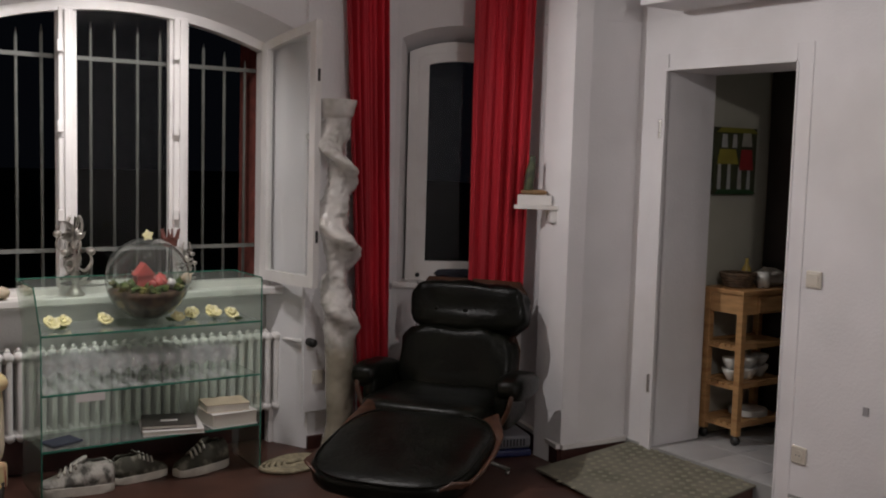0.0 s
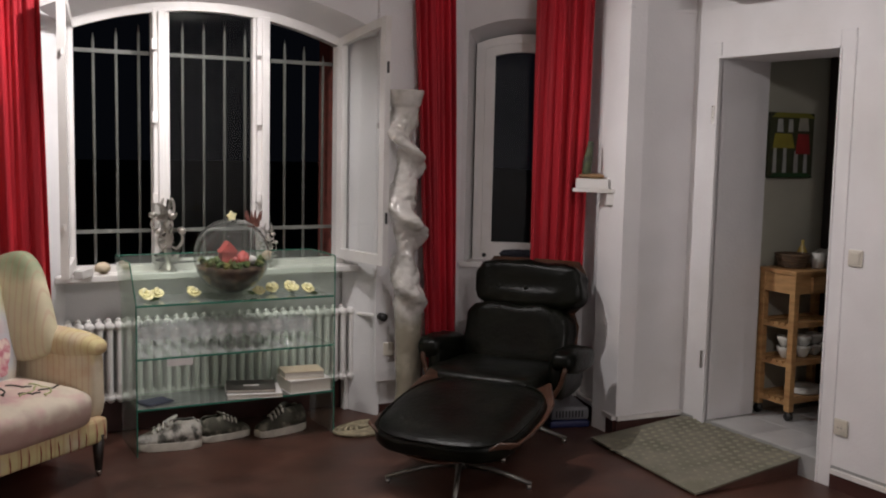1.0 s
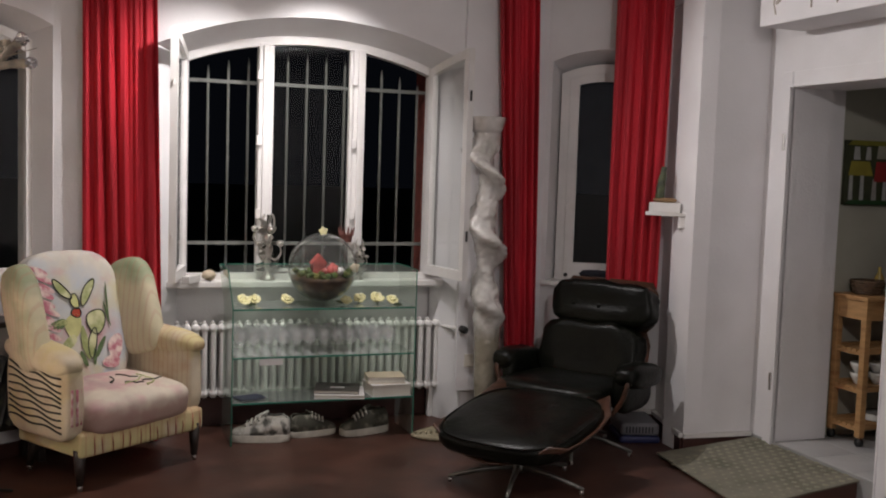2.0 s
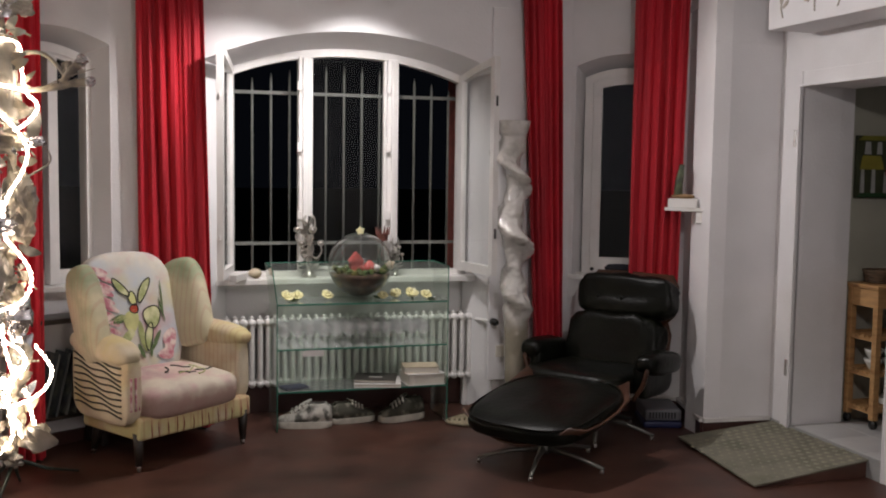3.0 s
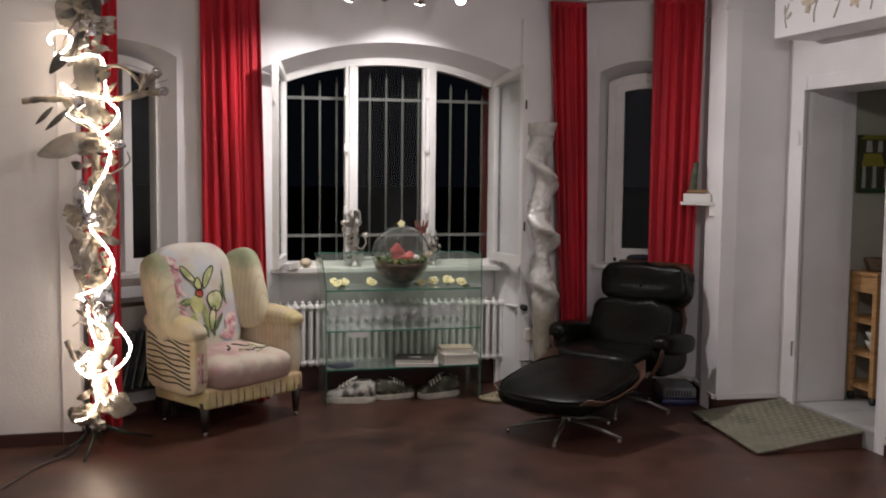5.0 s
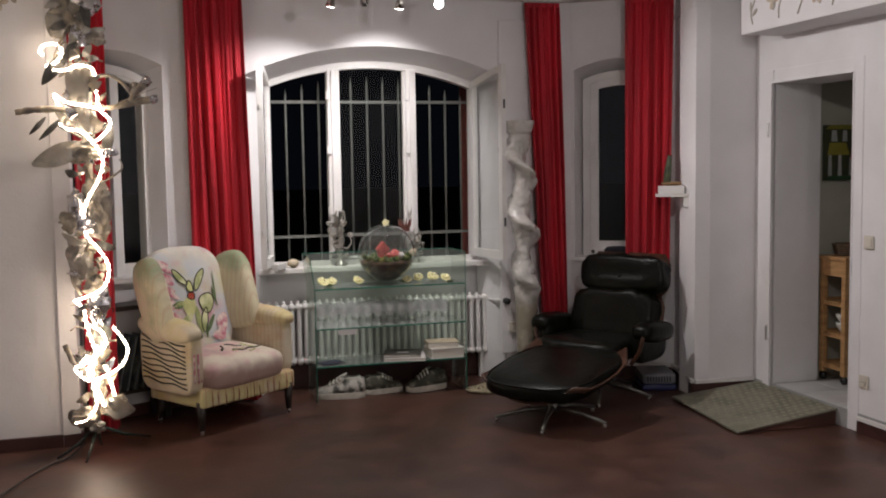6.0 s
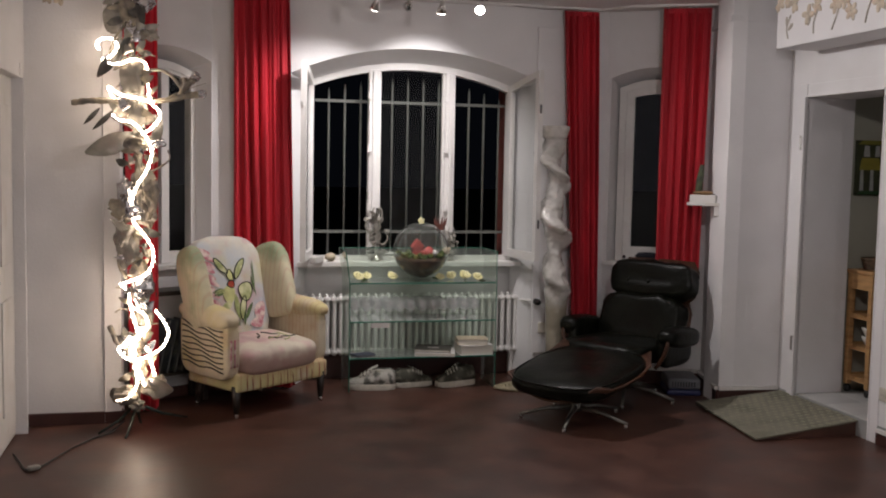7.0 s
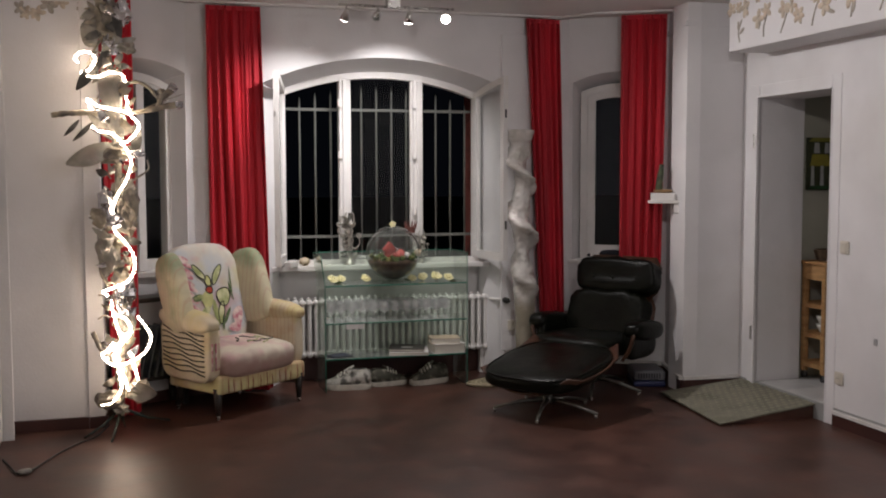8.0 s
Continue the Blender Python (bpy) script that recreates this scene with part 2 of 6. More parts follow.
A0, A1 = (0.60, 6.72), (3.60, 6.72)
wall("wall_window", A0, A1, CEIL, 0.28, (0.54, 2.46, 0.0, 2.30, 2.515), (0.695, 2.325, 0.0, 2.265, 2.43), label="white plaster wall with a wide arched window niche")
OBL = (0.03, 0.74, 0.93, 2.36, 2.44)
OBF = (0.08, 0.69, 0.93, 2.30, 2.37)
wall("wall_bay_right", A1, (4.27, 6.32), CEIL, 0.22, OBL, OBF, label="white slanted bay wall with a narrow arched window")
wall("wall_bay_left", (-0.07, 6.32), A0, CEIL, 0.22, (0.03, 0.775, 0.93, 2.36, 2.44), OBF, label="white slanted bay wall with a narrow arched window")
wall("wall_pillar_right_side", (4.27, 6.32), (4.113, 5.75), CEIL, 0.1)
wall("wall_pillar_right", (4.113, 5.75), (4.93, 5.69), CEIL, 0.25)
wall("wall_door", (4.56, 5.716), (4.56, -3.5), CEIL, 0.37, (0.222, 1.030, 0.0, 2.17, 2.17), label="white plaster wall with an open kitchen doorway")
wall("wall_back", (4.93, -3.5), (-0.9, -3.5), CEIL, 0.2)
wall("wall_left", (-0.52, -3.5), (-0.52, 5.879), CEIL, 0.3, (8.20, 9.18, 0.0, 2.12, 2.12), label="white plaster wall with a closed white door")
wall("wall_pillar_left", (-0.82, 5.88), (0.03, 5.88), CEIL, 0.25)
wall("wall_pillar_left_side", (0.03, 5.88), (-0.07, 6.32), CEIL, 0.1)

# parapet under the wide window, and the brick jambs outside
bm = bmesh.new()
box(bm, 1.1, 7.045, 0.0, 3.1, 7.25, 0.90)
tagged(part("wall_parapet", bm, PAINT), "white plaster parapet behind the radiator", "wall", kind="structure")
bm = bmesh.new()
for x0, x1 in ((0.9, 1.27), (2.93, 3.3)):
    box(bm, x0, 7.075, 0.0, x1, 7.42, 2.7)
box(bm, 1.27, 7.076, 2.46, 2.93, 7.42, 2.7)
tagged(part("trim_brick_jamb", bm, BRICK), "dark red brick jambs outside the window", "wall", kind="structure")
bm = bmesh.new()
box(bm, -60, 7.3, -1.2, 60, 120, -0.9)
tagged(part("ground", bm, material("night_lawn", (0.02, 0.03, 0.012), 0.9, 0.4, 3, 0.5)), "dark lawn outside in the night", "ground", kind="structure")

# soffit box above the kitchen doorway
bm = bmesh.new()
box(bm, 4.262, -3.49, 2.477, 4.565, 5.44, CEIL + 0.01, 0.006)
tagged(part("trim_soffit", bm, PAINT), "white boxed-in soffit along the top of the wall", "soffit", kind="structure")

# sill of the wide window
bm = bmesh.new()
box(bm, 1.222, 6.866, 0.878, 2.978, 7.06, 0.92, 0.008)
tagged(part("window_sill", bm, GLOSS), "white glossy window sill", "window sill", kind="structure")


def window_wide():
    _, f = frame_of((0, 7.0), (5, 7.0))
    root = tagged(new("window_1"), "wide arched white casement window, side wings open inwards", "window", kind="structure")
    head = arc(1.29, 2.93, 2.27, 2.435)
    part("window_frame", ring(bmesh.new(), f, 1.292, 2.928, 0.92, head, 0.052, -0.02, 0.06, 30, 0.035), GLOSS, root)
    for x0, x1 in ((1.770, 1.848), (2.368, 2.446)):
        bm = bmesh.new()
        box(bm, x0, 6.975, 0.95, x1, 7.055, min(head(x0), head(x1)) - 0.03, 0.006)
        box(bm, x0 + 0.026, 6.955, 0.95, x1 - 0.026, 6.98, min(head(x0), head(x1)) - 0.045, 0.004)
        m = part("mullion", bm, GLOSS, root)
        for z in (1.30, 1.75, 2.15):
            b = bmesh.new()
            box(b, x0 - 0.012, 6.945, z, x0 + 0.018, 6.97, z + 0.06, 0.004)
            part("catch", b, GLOSS, m, "white painted window catch")
    fixed = part("fixed_sash", ring(bmesh.new(), f, 1.849, 2.367, 0.965, lambda u: head(u) - 0.035, 0.017, 0.0, 0.045), GLOSS, root)
    part("pane", pane_in(bmesh.new(), f, 1.863, 2.353, 0.98, lambda u: head(u) - 0.05, 0.02, 0.024), PANE, fixed).visible_shadow = False
    for hinge, tip, flip in (((1.330, 6.972), (1.222, 6.49), 0), ((2.888, 6.972), (2.978, 6.49), 1)):
        p0, p1 = (hinge, tip)
        length, g = frame_of(p0, p1)
        top = lambda u: 2.275 + 0.105 * min(1, u / length) ** 0.8
        sash = part("open_sash", ring(bmesh.new(), g, 0, length, 0.955, top, 0.05, -0.02, 0.02, 10, 0.06), GLOSS, root, "white sash standing open")
        part("pane", pane_in(bmesh.new(), g, 0.045, length - 0.045, 1.01, lambda u: top(u) - 0.045, -0.002, 0.002, 10), PANE, sash).visible_shadow = False
        for z in (1.20, 2.06):
            b = bmesh.new()
            c = g(length, 0, z)
            h = 0.065 if flip else 0.03
            box(b, c.x - 0.006, c.y - 0.010, z, c.x + 0.006, c.y + 0.004, z + h, 0.002)
            part("latch", b, BLACK if flip else GLOSS, sash, "small dark window latch" if flip else "small white window latch")
    return root


window_wide()


def window_narrow(name, p0, p1, swing):
    _, f = frame_of(p0, p1)
    root = tagged(new(name), "narrow arched white window with dark glass", "window", kind="structure")
    head = arc(0.07, 0.70, 2.29, 2.36)
    part("window_frame", ring(bmesh.new(), f, 0.08, 0.745 if swing else 0.69, 0.931, head, 0.055, 0.13, 0.215, 14), GLOSS, root)
    g0, g1 = 0.136, 0.634
    if not swing:
        sash = part("sash", ring(bmesh.new(), f, g0, g1, 0.985, lambda u: head(u) - 0.05, 0.062, 0.14, 0.185), GLOSS, root)
        part("pane", pane_in(bmesh.new(), f, 0.192, 0.578, 1.035, lambda u: head(u) - 0.09, 0.16, 0.164), PANE, sash).visible_shadow = False
        b = bmesh.new()
        c = f(0.155, 0.12, 0.965)
        bmesh.ops.create_uvsphere(b, u_segments=12, v_segments=8, radius=0.014, matrix=Matrix.Translation(c))
        part("knob", b, BLACK, sash, "small dark window knob", True)
    else:
        sash = part("sash", ring(bmesh.new(), f, g0, 0.725, 0.985, lambda u: head(u) - 0.05, 0.03, 0.14, 0.185), GLOSS, root)
        part("pane", pane_in(bmesh.new(), f, 0.16, 0.698, 1.01, lambda u: head(u) - 0.075, 0.16, 0.164), PANE, sash).visible_shadow = False
        bm = bmesh.new()
        q = [f(0.415, 0.06, 0), f(0.475, 0.06, 0), f(0.475, 0.139, 0), f(0.415, 0.139, 0)]
        slab(bm, [(c.x, c.y) for c in q], 0.94, 2.27, bevel=0.004)
        part("mullion", bm, GLOSS, root)
    bm = bmesh.new()
    q = [f(0.0, -0.03, 0), f(0.77, -0.03, 0), f(0.73, 0.2, 0), f(0.04, 0.2, 0)]
    slab(bm, [(p.x, p.y) for p in q], 0.905, 0.935)
    part("window_sill", bm, GLOSS, root)
    return root


window_narrow("window_2", A1, (4.27, 6.32), False)
window_narrow("window_3", (-0.07, 6.32), A0, True)


def grille():
    root = thing("window_grille", (2.115, 7.2, 0.93), "grey painted iron window grille outside the glass", "grille")
    for k in range(13):
        x = -0.75 + 0.125 * k
        bm = bmesh.new()
        top = 1.36 - 0.16 * (x / 0.8) ** 2
        tube(bm, [(x, 0, -0.02), (x, 0, top), (x, 0, top + 0.05)], [0.0085, 0.0085, 0.002], 8)
        part("bar", bm, IRON, root, smooth=True)
    for z in (0.20, 1.215):
        bm = bmesh.new()
        box(bm, -0.82, -0.014, z - 0.011, 0.82, -0.006, z + 0.011)
        part("rail", bm, IRON, root)
    return root


grille()

# skirting boards
bm = bmesh.new()
RUN = (((-0.52, 5.878), (0.03, 5.878)), ((0.03, 5.88), (-0.07, 6.32)), ((-0.07, 6.32), A0), (A0, (1.14, 6.72)), ((3.06, 6.72), A1), (A1, (4.27, 6.32)), ((4.27, 6.32), (4.113, 5.75)), ((4.113, 5.75), (4.559, 5.717)), ((4.56, 4.58), (4.56, -3.5)), ((-0.52, -3.5), (-0.52, 4.6)))
for k, (p0, p1) in enumerate(RUN):
    length, f = frame_of(p0, p1)
    q = [f(-0.008, -0.02, 0), f(length + 0.008, -0.02, 0), f(length, 0.02, 0), f(0, 0.02, 0)]
    slab(bm, [(p.x, p.y) for p in q], 0.0, 0.098 if 5 <= k <= 7 else 0.075)
# tall dark strip in the niche, standing in for the shade under the radiator
box(bm, 1.27, 7.026, 0.0, 2.95, 7.046, 0.19)
tagged(part("baseboard", bm, SKIRT), "dark red painted skirting board", "skirting", kind="structure")
bm = bmesh.new()
for k, (p0, p1) in enumerate(RUN[5:9]):
    length, f = frame_of(p0, p1)
    q = [f(-0.005, -0.028, 0), f(length + 0.005, -0.028, 0), f(length, 0.0, 0), f(0, 0.0, 0)]
    slab(bm, [(p.x, p.y) for p in q], *((0.10, 0.124) if k < 3 else (0.078, 0.10)))
tagged(part("trim_conduit", bm, GLOSS), "white painted cable trunking on the skirting", "trim", kind="structure")


def doorway_trim(name, x, y0, y1, top, foot, side):
    """Slim painted casing round a doorway in a wall at x; side: +1 when the wall is on the +x side of the room."""
    bm = bmesh.new()
    w, s = 0.09, side
    for a, b, d in ((y1, y1 + w, 0.012), (y0 - w, y0, 0.006)):
        box(bm, min(x - s * d, x + s * 0.01), a, foot, max(x - s * d, x + s * 0.01), b, top + w, 0.003)
    box(bm, min(x - s * 0.0055, x + s * 0.01), y0 + 0.001, top, max(x - s * 0.0055, x + s * 0.01), y1 - 0.001, top + w - 0.001, 0.002)
    for a, b, d in ((y1, y1 + 0.018, 0.026), (y0 - 0.012, y0, 0.012)):
        box(bm, min(x - s * d, x - s * 0.005), a, foot, max(x - s * d, x - s * 0.005), b, top + 0.002, 0.003)
    box(bm, min(x - s * 0.014, x - s * 0.005), y0, top, max(x - s * 0.014, x - s * 0.005), y1, top + 0.014, 0.003)
    return tagged(part(name, bm, PAINT), "white painted slim door casing", "door casing", kind="structure")


kitchen_casing = doorway_trim("trim_kitchen_door", 4.56, 4.686, 5.494, 2.17, 0.0, 1)
doorway_trim("trim_left_door", -0.52, 4.70, 5.68, 2.12, 0.0, -1)

# ---- kitchen behind the doorway ----
KF = 0.12
bm = bmesh.new()
box(bm, 4.555, 3.5, -0.1, 8.0, 7.4, KF - 0.006)
kitchen_floor = tagged(part("floor_kitchen", bm, material("tile_grout", (0.3, 0.3, 0.29), 0.8)), "pale tiled kitchen floor", "floor", kind="structure")
# wall colour set dark to carry the shade behind the door lintel
KITCHEN = material("yellow_grey_shaded_wall_paint", (0.40, 0.39, 0.32), 0.8, 0.08, 2.5, 0.25, 60, second=(0.34, 0.33, 0.28), mix_scale=1.2)
wall("wall_kitchen_far", (5.95, 5.65), (5.95, 3.4), CEIL, 0.1, label="kitchen wall toned dull yellow-grey for its shade", mat=KITCHEN)
wall("wall_kitchen_end", (4.932, 5.55), (5.948, 5.55), CEIL, 0.1, label="kitchen wall toned dull yellow-grey for its shade", mat=KITCHEN)
wall("wall_kitchen_near", (6.1, 3.4), (4.9, 3.4), CEIL, 0.1, label="kitchen wall toned dull yellow-grey for its shade", mat=KITCHEN)


# ---- soft and hard surfaces of the things ----
VELVET = material("red_velvet", (0.43, 0.005, 0.018), 0.7, 0.26, 9, 0.4, 180, second=(0.27, 0.003, 0.012), mix_scale=3, stretch=(1, 1, 0.12))
VELVET.node_tree.nodes["Principled BSDF"].inputs["Sheen Weight"].default_value = 0.5
VELVET.node_tree.nodes["Principled BSDF"].inputs["Sheen Tint"].default_value = (1, 0.15, 0.15, 1)
LEATHER = material("black_leather", (0.0027, 0.0032, 0.0021), 0.33, 0.35, 8, 0.55, 38, second=(0.0055, 0.0062, 0.004), mix_scale=5, mix_at=0.5, spec=0.5)
LEATHER.node_tree.nodes["Principled BSDF"].inputs["IOR"].default_value = 1.25
PLY = material("walnut_plywood", (0.065, 0.027, 0.014), 0.4, 0.3, 5, 0.1, 60, second=(0.040, 0.017, 0.009), mix_scale=3, stretch=(1, 1, 9))
FOIL = material("crumpled_white_plastic_wrap", (0.60, 0.58, 0.55), 0.16, 0.08, 14, 0.55, 45, coat=0.9, second=(0.44, 0.42, 0.38), mix_scale=9)
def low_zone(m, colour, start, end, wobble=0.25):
    """A second colour over the lower part of a thing, with a ragged edge between the two heights."""
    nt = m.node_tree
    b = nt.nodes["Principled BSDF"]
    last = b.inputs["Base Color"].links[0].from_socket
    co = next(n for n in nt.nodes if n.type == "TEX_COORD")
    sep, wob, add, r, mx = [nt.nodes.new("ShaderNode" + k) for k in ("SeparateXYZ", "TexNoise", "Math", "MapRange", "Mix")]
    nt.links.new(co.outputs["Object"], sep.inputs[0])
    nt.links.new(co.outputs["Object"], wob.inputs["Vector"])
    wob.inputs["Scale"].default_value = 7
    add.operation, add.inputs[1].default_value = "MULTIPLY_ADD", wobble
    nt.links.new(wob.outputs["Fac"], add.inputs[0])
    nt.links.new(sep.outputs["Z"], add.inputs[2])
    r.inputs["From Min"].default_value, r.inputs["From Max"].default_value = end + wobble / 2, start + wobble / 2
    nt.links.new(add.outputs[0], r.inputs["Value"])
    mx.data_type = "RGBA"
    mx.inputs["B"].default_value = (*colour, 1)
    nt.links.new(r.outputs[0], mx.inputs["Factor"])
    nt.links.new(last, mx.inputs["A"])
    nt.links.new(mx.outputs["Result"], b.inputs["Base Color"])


# tan film low on the column, darkened further for shade from vitrine and chair
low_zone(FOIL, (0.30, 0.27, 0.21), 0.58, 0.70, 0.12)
LEGWOOD = material("black_stained_wood", (0.02, 0.014, 0.011), 0.4, 0.2, 12)
PINE = material("oiled_pine", (0.42, 0.24, 0.10), 0.5, 0.18, 7, 0.1, 60, second=(0.34, 0.17, 0.065), mix_scale=4, stretch=(1, 1, 6))
VITRINE = thin_glass("vitrine_glass", (0.885, 0.945, 0.89), 1.5, 0.0, 0.07)
EDGE = material("green_glass_edge", (0.03, 0.16, 0.11), 0.15, 0.1, 20, 0.0)


def curtain(top, foot, z0, z1, folds, label, seed):
    """A pleated curtain between a top line and a foot line, each two points in plan."""
    rnd = random.Random(seed)
    ph = [rnd.uniform(0, 6.3) for _ in range(6)]
    bm = bmesh.new()
    nu, nz = folds * 18, 26
    t0, t1, f0, f1 = [Vector((*p, 0)) for p in (*top, *foot)]
    d = (t1 - t0).normalized()
    n = Vector((d.y, -d.x, 0))
    grid = []
    for j in range(nz + 1):
        t = j / nz
        row = []
        a, b = t0.lerp(f0, t), t1.lerp(f1, t)
        for i in range(nu + 1):
            s = i / nu
            wob = s + 0.012 * math.sin(5 * t + ph[0]) * math.sin(7 * s + ph[1])
            amp = (0.020 + 0.010 * t) * (0.72 + 0.4 * math.sin(8 * s + ph[2] + t))
            off = amp * math.sin(2 * math.pi * folds * wob + 0.7 * math.sin(3 * t + ph[3])) + 0.006 * math.sin(2 * math.pi * folds * 2.3 * s + ph[4] + 2 * t) * (1 - 0.5 * t)
            pinch = 1.0 if t > 0.03 else 0.55
            row.append(bm.verts.new(a.lerp(b, s) + n * (off * pinch) + Vector((0, 0, z1 + (z0 - z1) * t + 0.004 * math.sin(20 * s)))))
        grid.append(row)
    for r, q in zip(grid, grid[1:]):
        for i in range(nu):
            bm.faces.new((r[i], r[i + 1], q[i + 1], q[i]))
    mid = t0.lerp(t1, 0.5)
    root = thing("curtain", (0, 0, 0), label, "curtain", "red curtains of the bay")
    cloth = part("cloth", bm, VELVET, root, smooth=True)
    sol = cloth.modifiers.new("thickness", "SOLIDIFY")
    sol.thickness = 0.004
    bm = bmesh.new()
    a, b = t0, t1
    slab(bm, [(p.x, p.y) for p in (a + n * 0.008, b + n * 0.008, b - n * 0.008, a - n * 0.008)], z1 - 0.03, z1 + 0.004)
    part("heading_tape", bm, VELVET, root)
    for k in range(folds):
        c = a.lerp(b, (k + 0.5) / folds)
        h = bmesh.new()
        box(h, c.x - 0.003, c.y - 0.003, z1, c.x + 0.003, c.y + 0.003, z1 + 0.016)
        part("hook", h, GLOSS, root)
    return root


curtain(((0.745, 6.65), (1.135, 6.65)), ((0.76, 6.678), (1.20, 6.678)), 0.02, 2.84, 6, "long red velvet curtain hanging beside the armchair", 1)
curtain(((3.20, 6.635), (3.475, 6.635)), ((3.34, 6.62), (3.54, 6.62)), 0.02, 2.84, 5, "long red velvet curtain hanging behind the wrapped column", 2)
curtain(((3.85, 6.295), (4.155, 6.135)), ((3.855, 6.295), (4.135, 6.15)), 0.90, 2.84, 5, "red velvet curtain ending at sill height behind the lounge chair", 3)
curtain(((0.00, 6.28), (0.23, 6.42)), ((0.08, 6.06), (0.25, 6.17)), 0.02, 2.84, 4, "long red velvet curtain behind the lit sculpture", 4)

bm = bmesh.new()
RAIL = ((-0.02, 6.23), (0.62, 6.63), (3.50, 6.63), (3.66, 6.38), (4.19, 6.08))
for p0, p1 in zip(RAIL, RAIL[1:]):
    length, f = frame_of(p0, p1)
    q = [f(-0.006, -0.02, 0), f(length + 0.006, -0.02, 0), f(length + 0.006, 0.02, 0), f(-0.006, 0.02, 0)]
    slab(bm, [(p.x, p.y) for p in q], 2.855, 2.871)
tagged(part("trim_curtain_rail", bm, GLOSS), "white curtain rail along the bay ceiling", "curtain rail", kind="structure")
bm = bmesh.new()
for p0, p1 in (((4.27, 6.32), (4.113, 5.75)), ((4.113, 5.75), (4.559, 5.717)), ((-0.52, 5.88), (0.03, 5.88)), ((0.03, 5.88), (-0.07, 6.32))):
    length, f = frame_of(p0, p1)
    q = [f(-0.012, -0.014, 0), f(length + 0.012, -0.014, 0), f(length, 0.01, 0), f(0, 0.01, 0)]
    slab(bm, [(p.x, p.y) for p in q], 2.70, 2.735)
    slab(bm, [(p.x, p.y) for p in [f(-0.004, -0.005, 0), f(length + 0.004, -0.005, 0), f(length, 0.01, 0), f(0, 0.01, 0)]], 2.436, 2.452)
tagged(part("trim_pillar_band", bm, PAINT), "white plaster band round the pillar heads", "trim", kind="structure")


# ---- cushions and shells ----
def cushion(bm, size, m, e=0.45, ez=0.5, seg=(36, 20), puff=0.008, rough=6.0, dimples=(), seed=0.0):
    """A stuffed cushion: a rounded block of the given half sizes with creases, and buttons pressed into it."""
    def sp(c, p):
        return math.copysign(abs(c) ** p, c)
    nu, nv = seg
    rows = []
    for j in range(1, nv):
        v = -math.pi / 2 + math.pi * j / nv
        row = []
        for i in range(nu):
            u = 2 * math.pi * i / nu
            p = Vector((size[0] * sp(math.cos(v), ez) * sp(math.cos(u), e), size[1] * sp(math.cos(v), ez) * sp(math.sin(u), e), size[2] * sp(math.sin(v), ez)))
            k = puff * noise.noise(p * rough + Vector((seed, seed, 0))) + 0.4 * puff * noise.noise(p * rough * 3.1 + Vector((0, seed, seed)))
            for c, r, depth in dimples:
                dd = (p - Vector(c)).length / r
                k -= depth * math.exp(-dd * dd * 2)
            row.append(p + p.normalized() * k)
        rows.append([bm.verts.new(m @ q) for q in row])
    for r, q in zip(rows, rows[1:]):
        for i in range(nu):
            bm.faces.new((r[i], r[(i + 1) % nu], q[(i + 1) % nu], q[i]))
    for r, z in ((rows[0], -1), (rows[-1], 1)):
        c = bm.verts.new(m @ Vector((0, 0, z * size[2])))
        for i in range(nu):
            a, b = (r[i], r[(i + 1) % nu]) if z > 0 else (r[(i + 1) % nu], r[i])
            bm.faces.new((a, b, c))
    return bm


def shell(bm, width, profile, m, bow, n=16, taper=1.0):
    """A bent plywood sheet: a side profile of (y, z) points, as wide as width, its edges bowed by bow along the profile's normal."""
    pts = [Vector((0, y, z)) for y, z in profile]
    grid = []
    for k, p in enumerate(pts):
        d = (pts[min(k + 1, len(pts) - 1)] - pts[max(k - 1, 0)]).normalized()
        nn = Vector((0, -d.z, d.y))
        t = k / (len(pts) - 1)
        w = width * (1 - (1 - taper) * t) * (1 - 0.16 * abs(2 * t - 1) ** 4)
        grid.append([bm.verts.new(m @ (p + Vector((w * s, 0, 0)) + nn * (bow * s * s))) for s in [-1 + 2 * i / n for i in range(n + 1)]])
    for r, q in zip(grid, grid[1:]):
        for i in range(n):
            bm.faces.new((r[i], r[i + 1], q[i + 1], q[i]))
    return bm


def smooth_line(pts, n):
    """Points along a soft curve through pts (Catmull-Rom)."""
    pts = [Vector(p) for p in pts]
    out = []
    ext = [pts[0] * 2 - pts[1]] + pts + [pts[-1] * 2 - pts[-2]]
    for i in range(len(pts) - 1):
        a, b, c, d = ext[i:i + 4]
        for k in range(n):
            t = k / n
            out.append(0.5 * ((2 * b) + (c - a) * t + (2 * a - 5 * b + 4 * c - d) * t * t + (3 * b - a - 3 * c + d) * t ** 3))
    return out + [pts[-1]]


DULLMETAL = material("dull_cast_aluminium", (0.22, 0.22, 0.20), 0.38, 0.15, 25, 0.1, 150, metal=0.9)


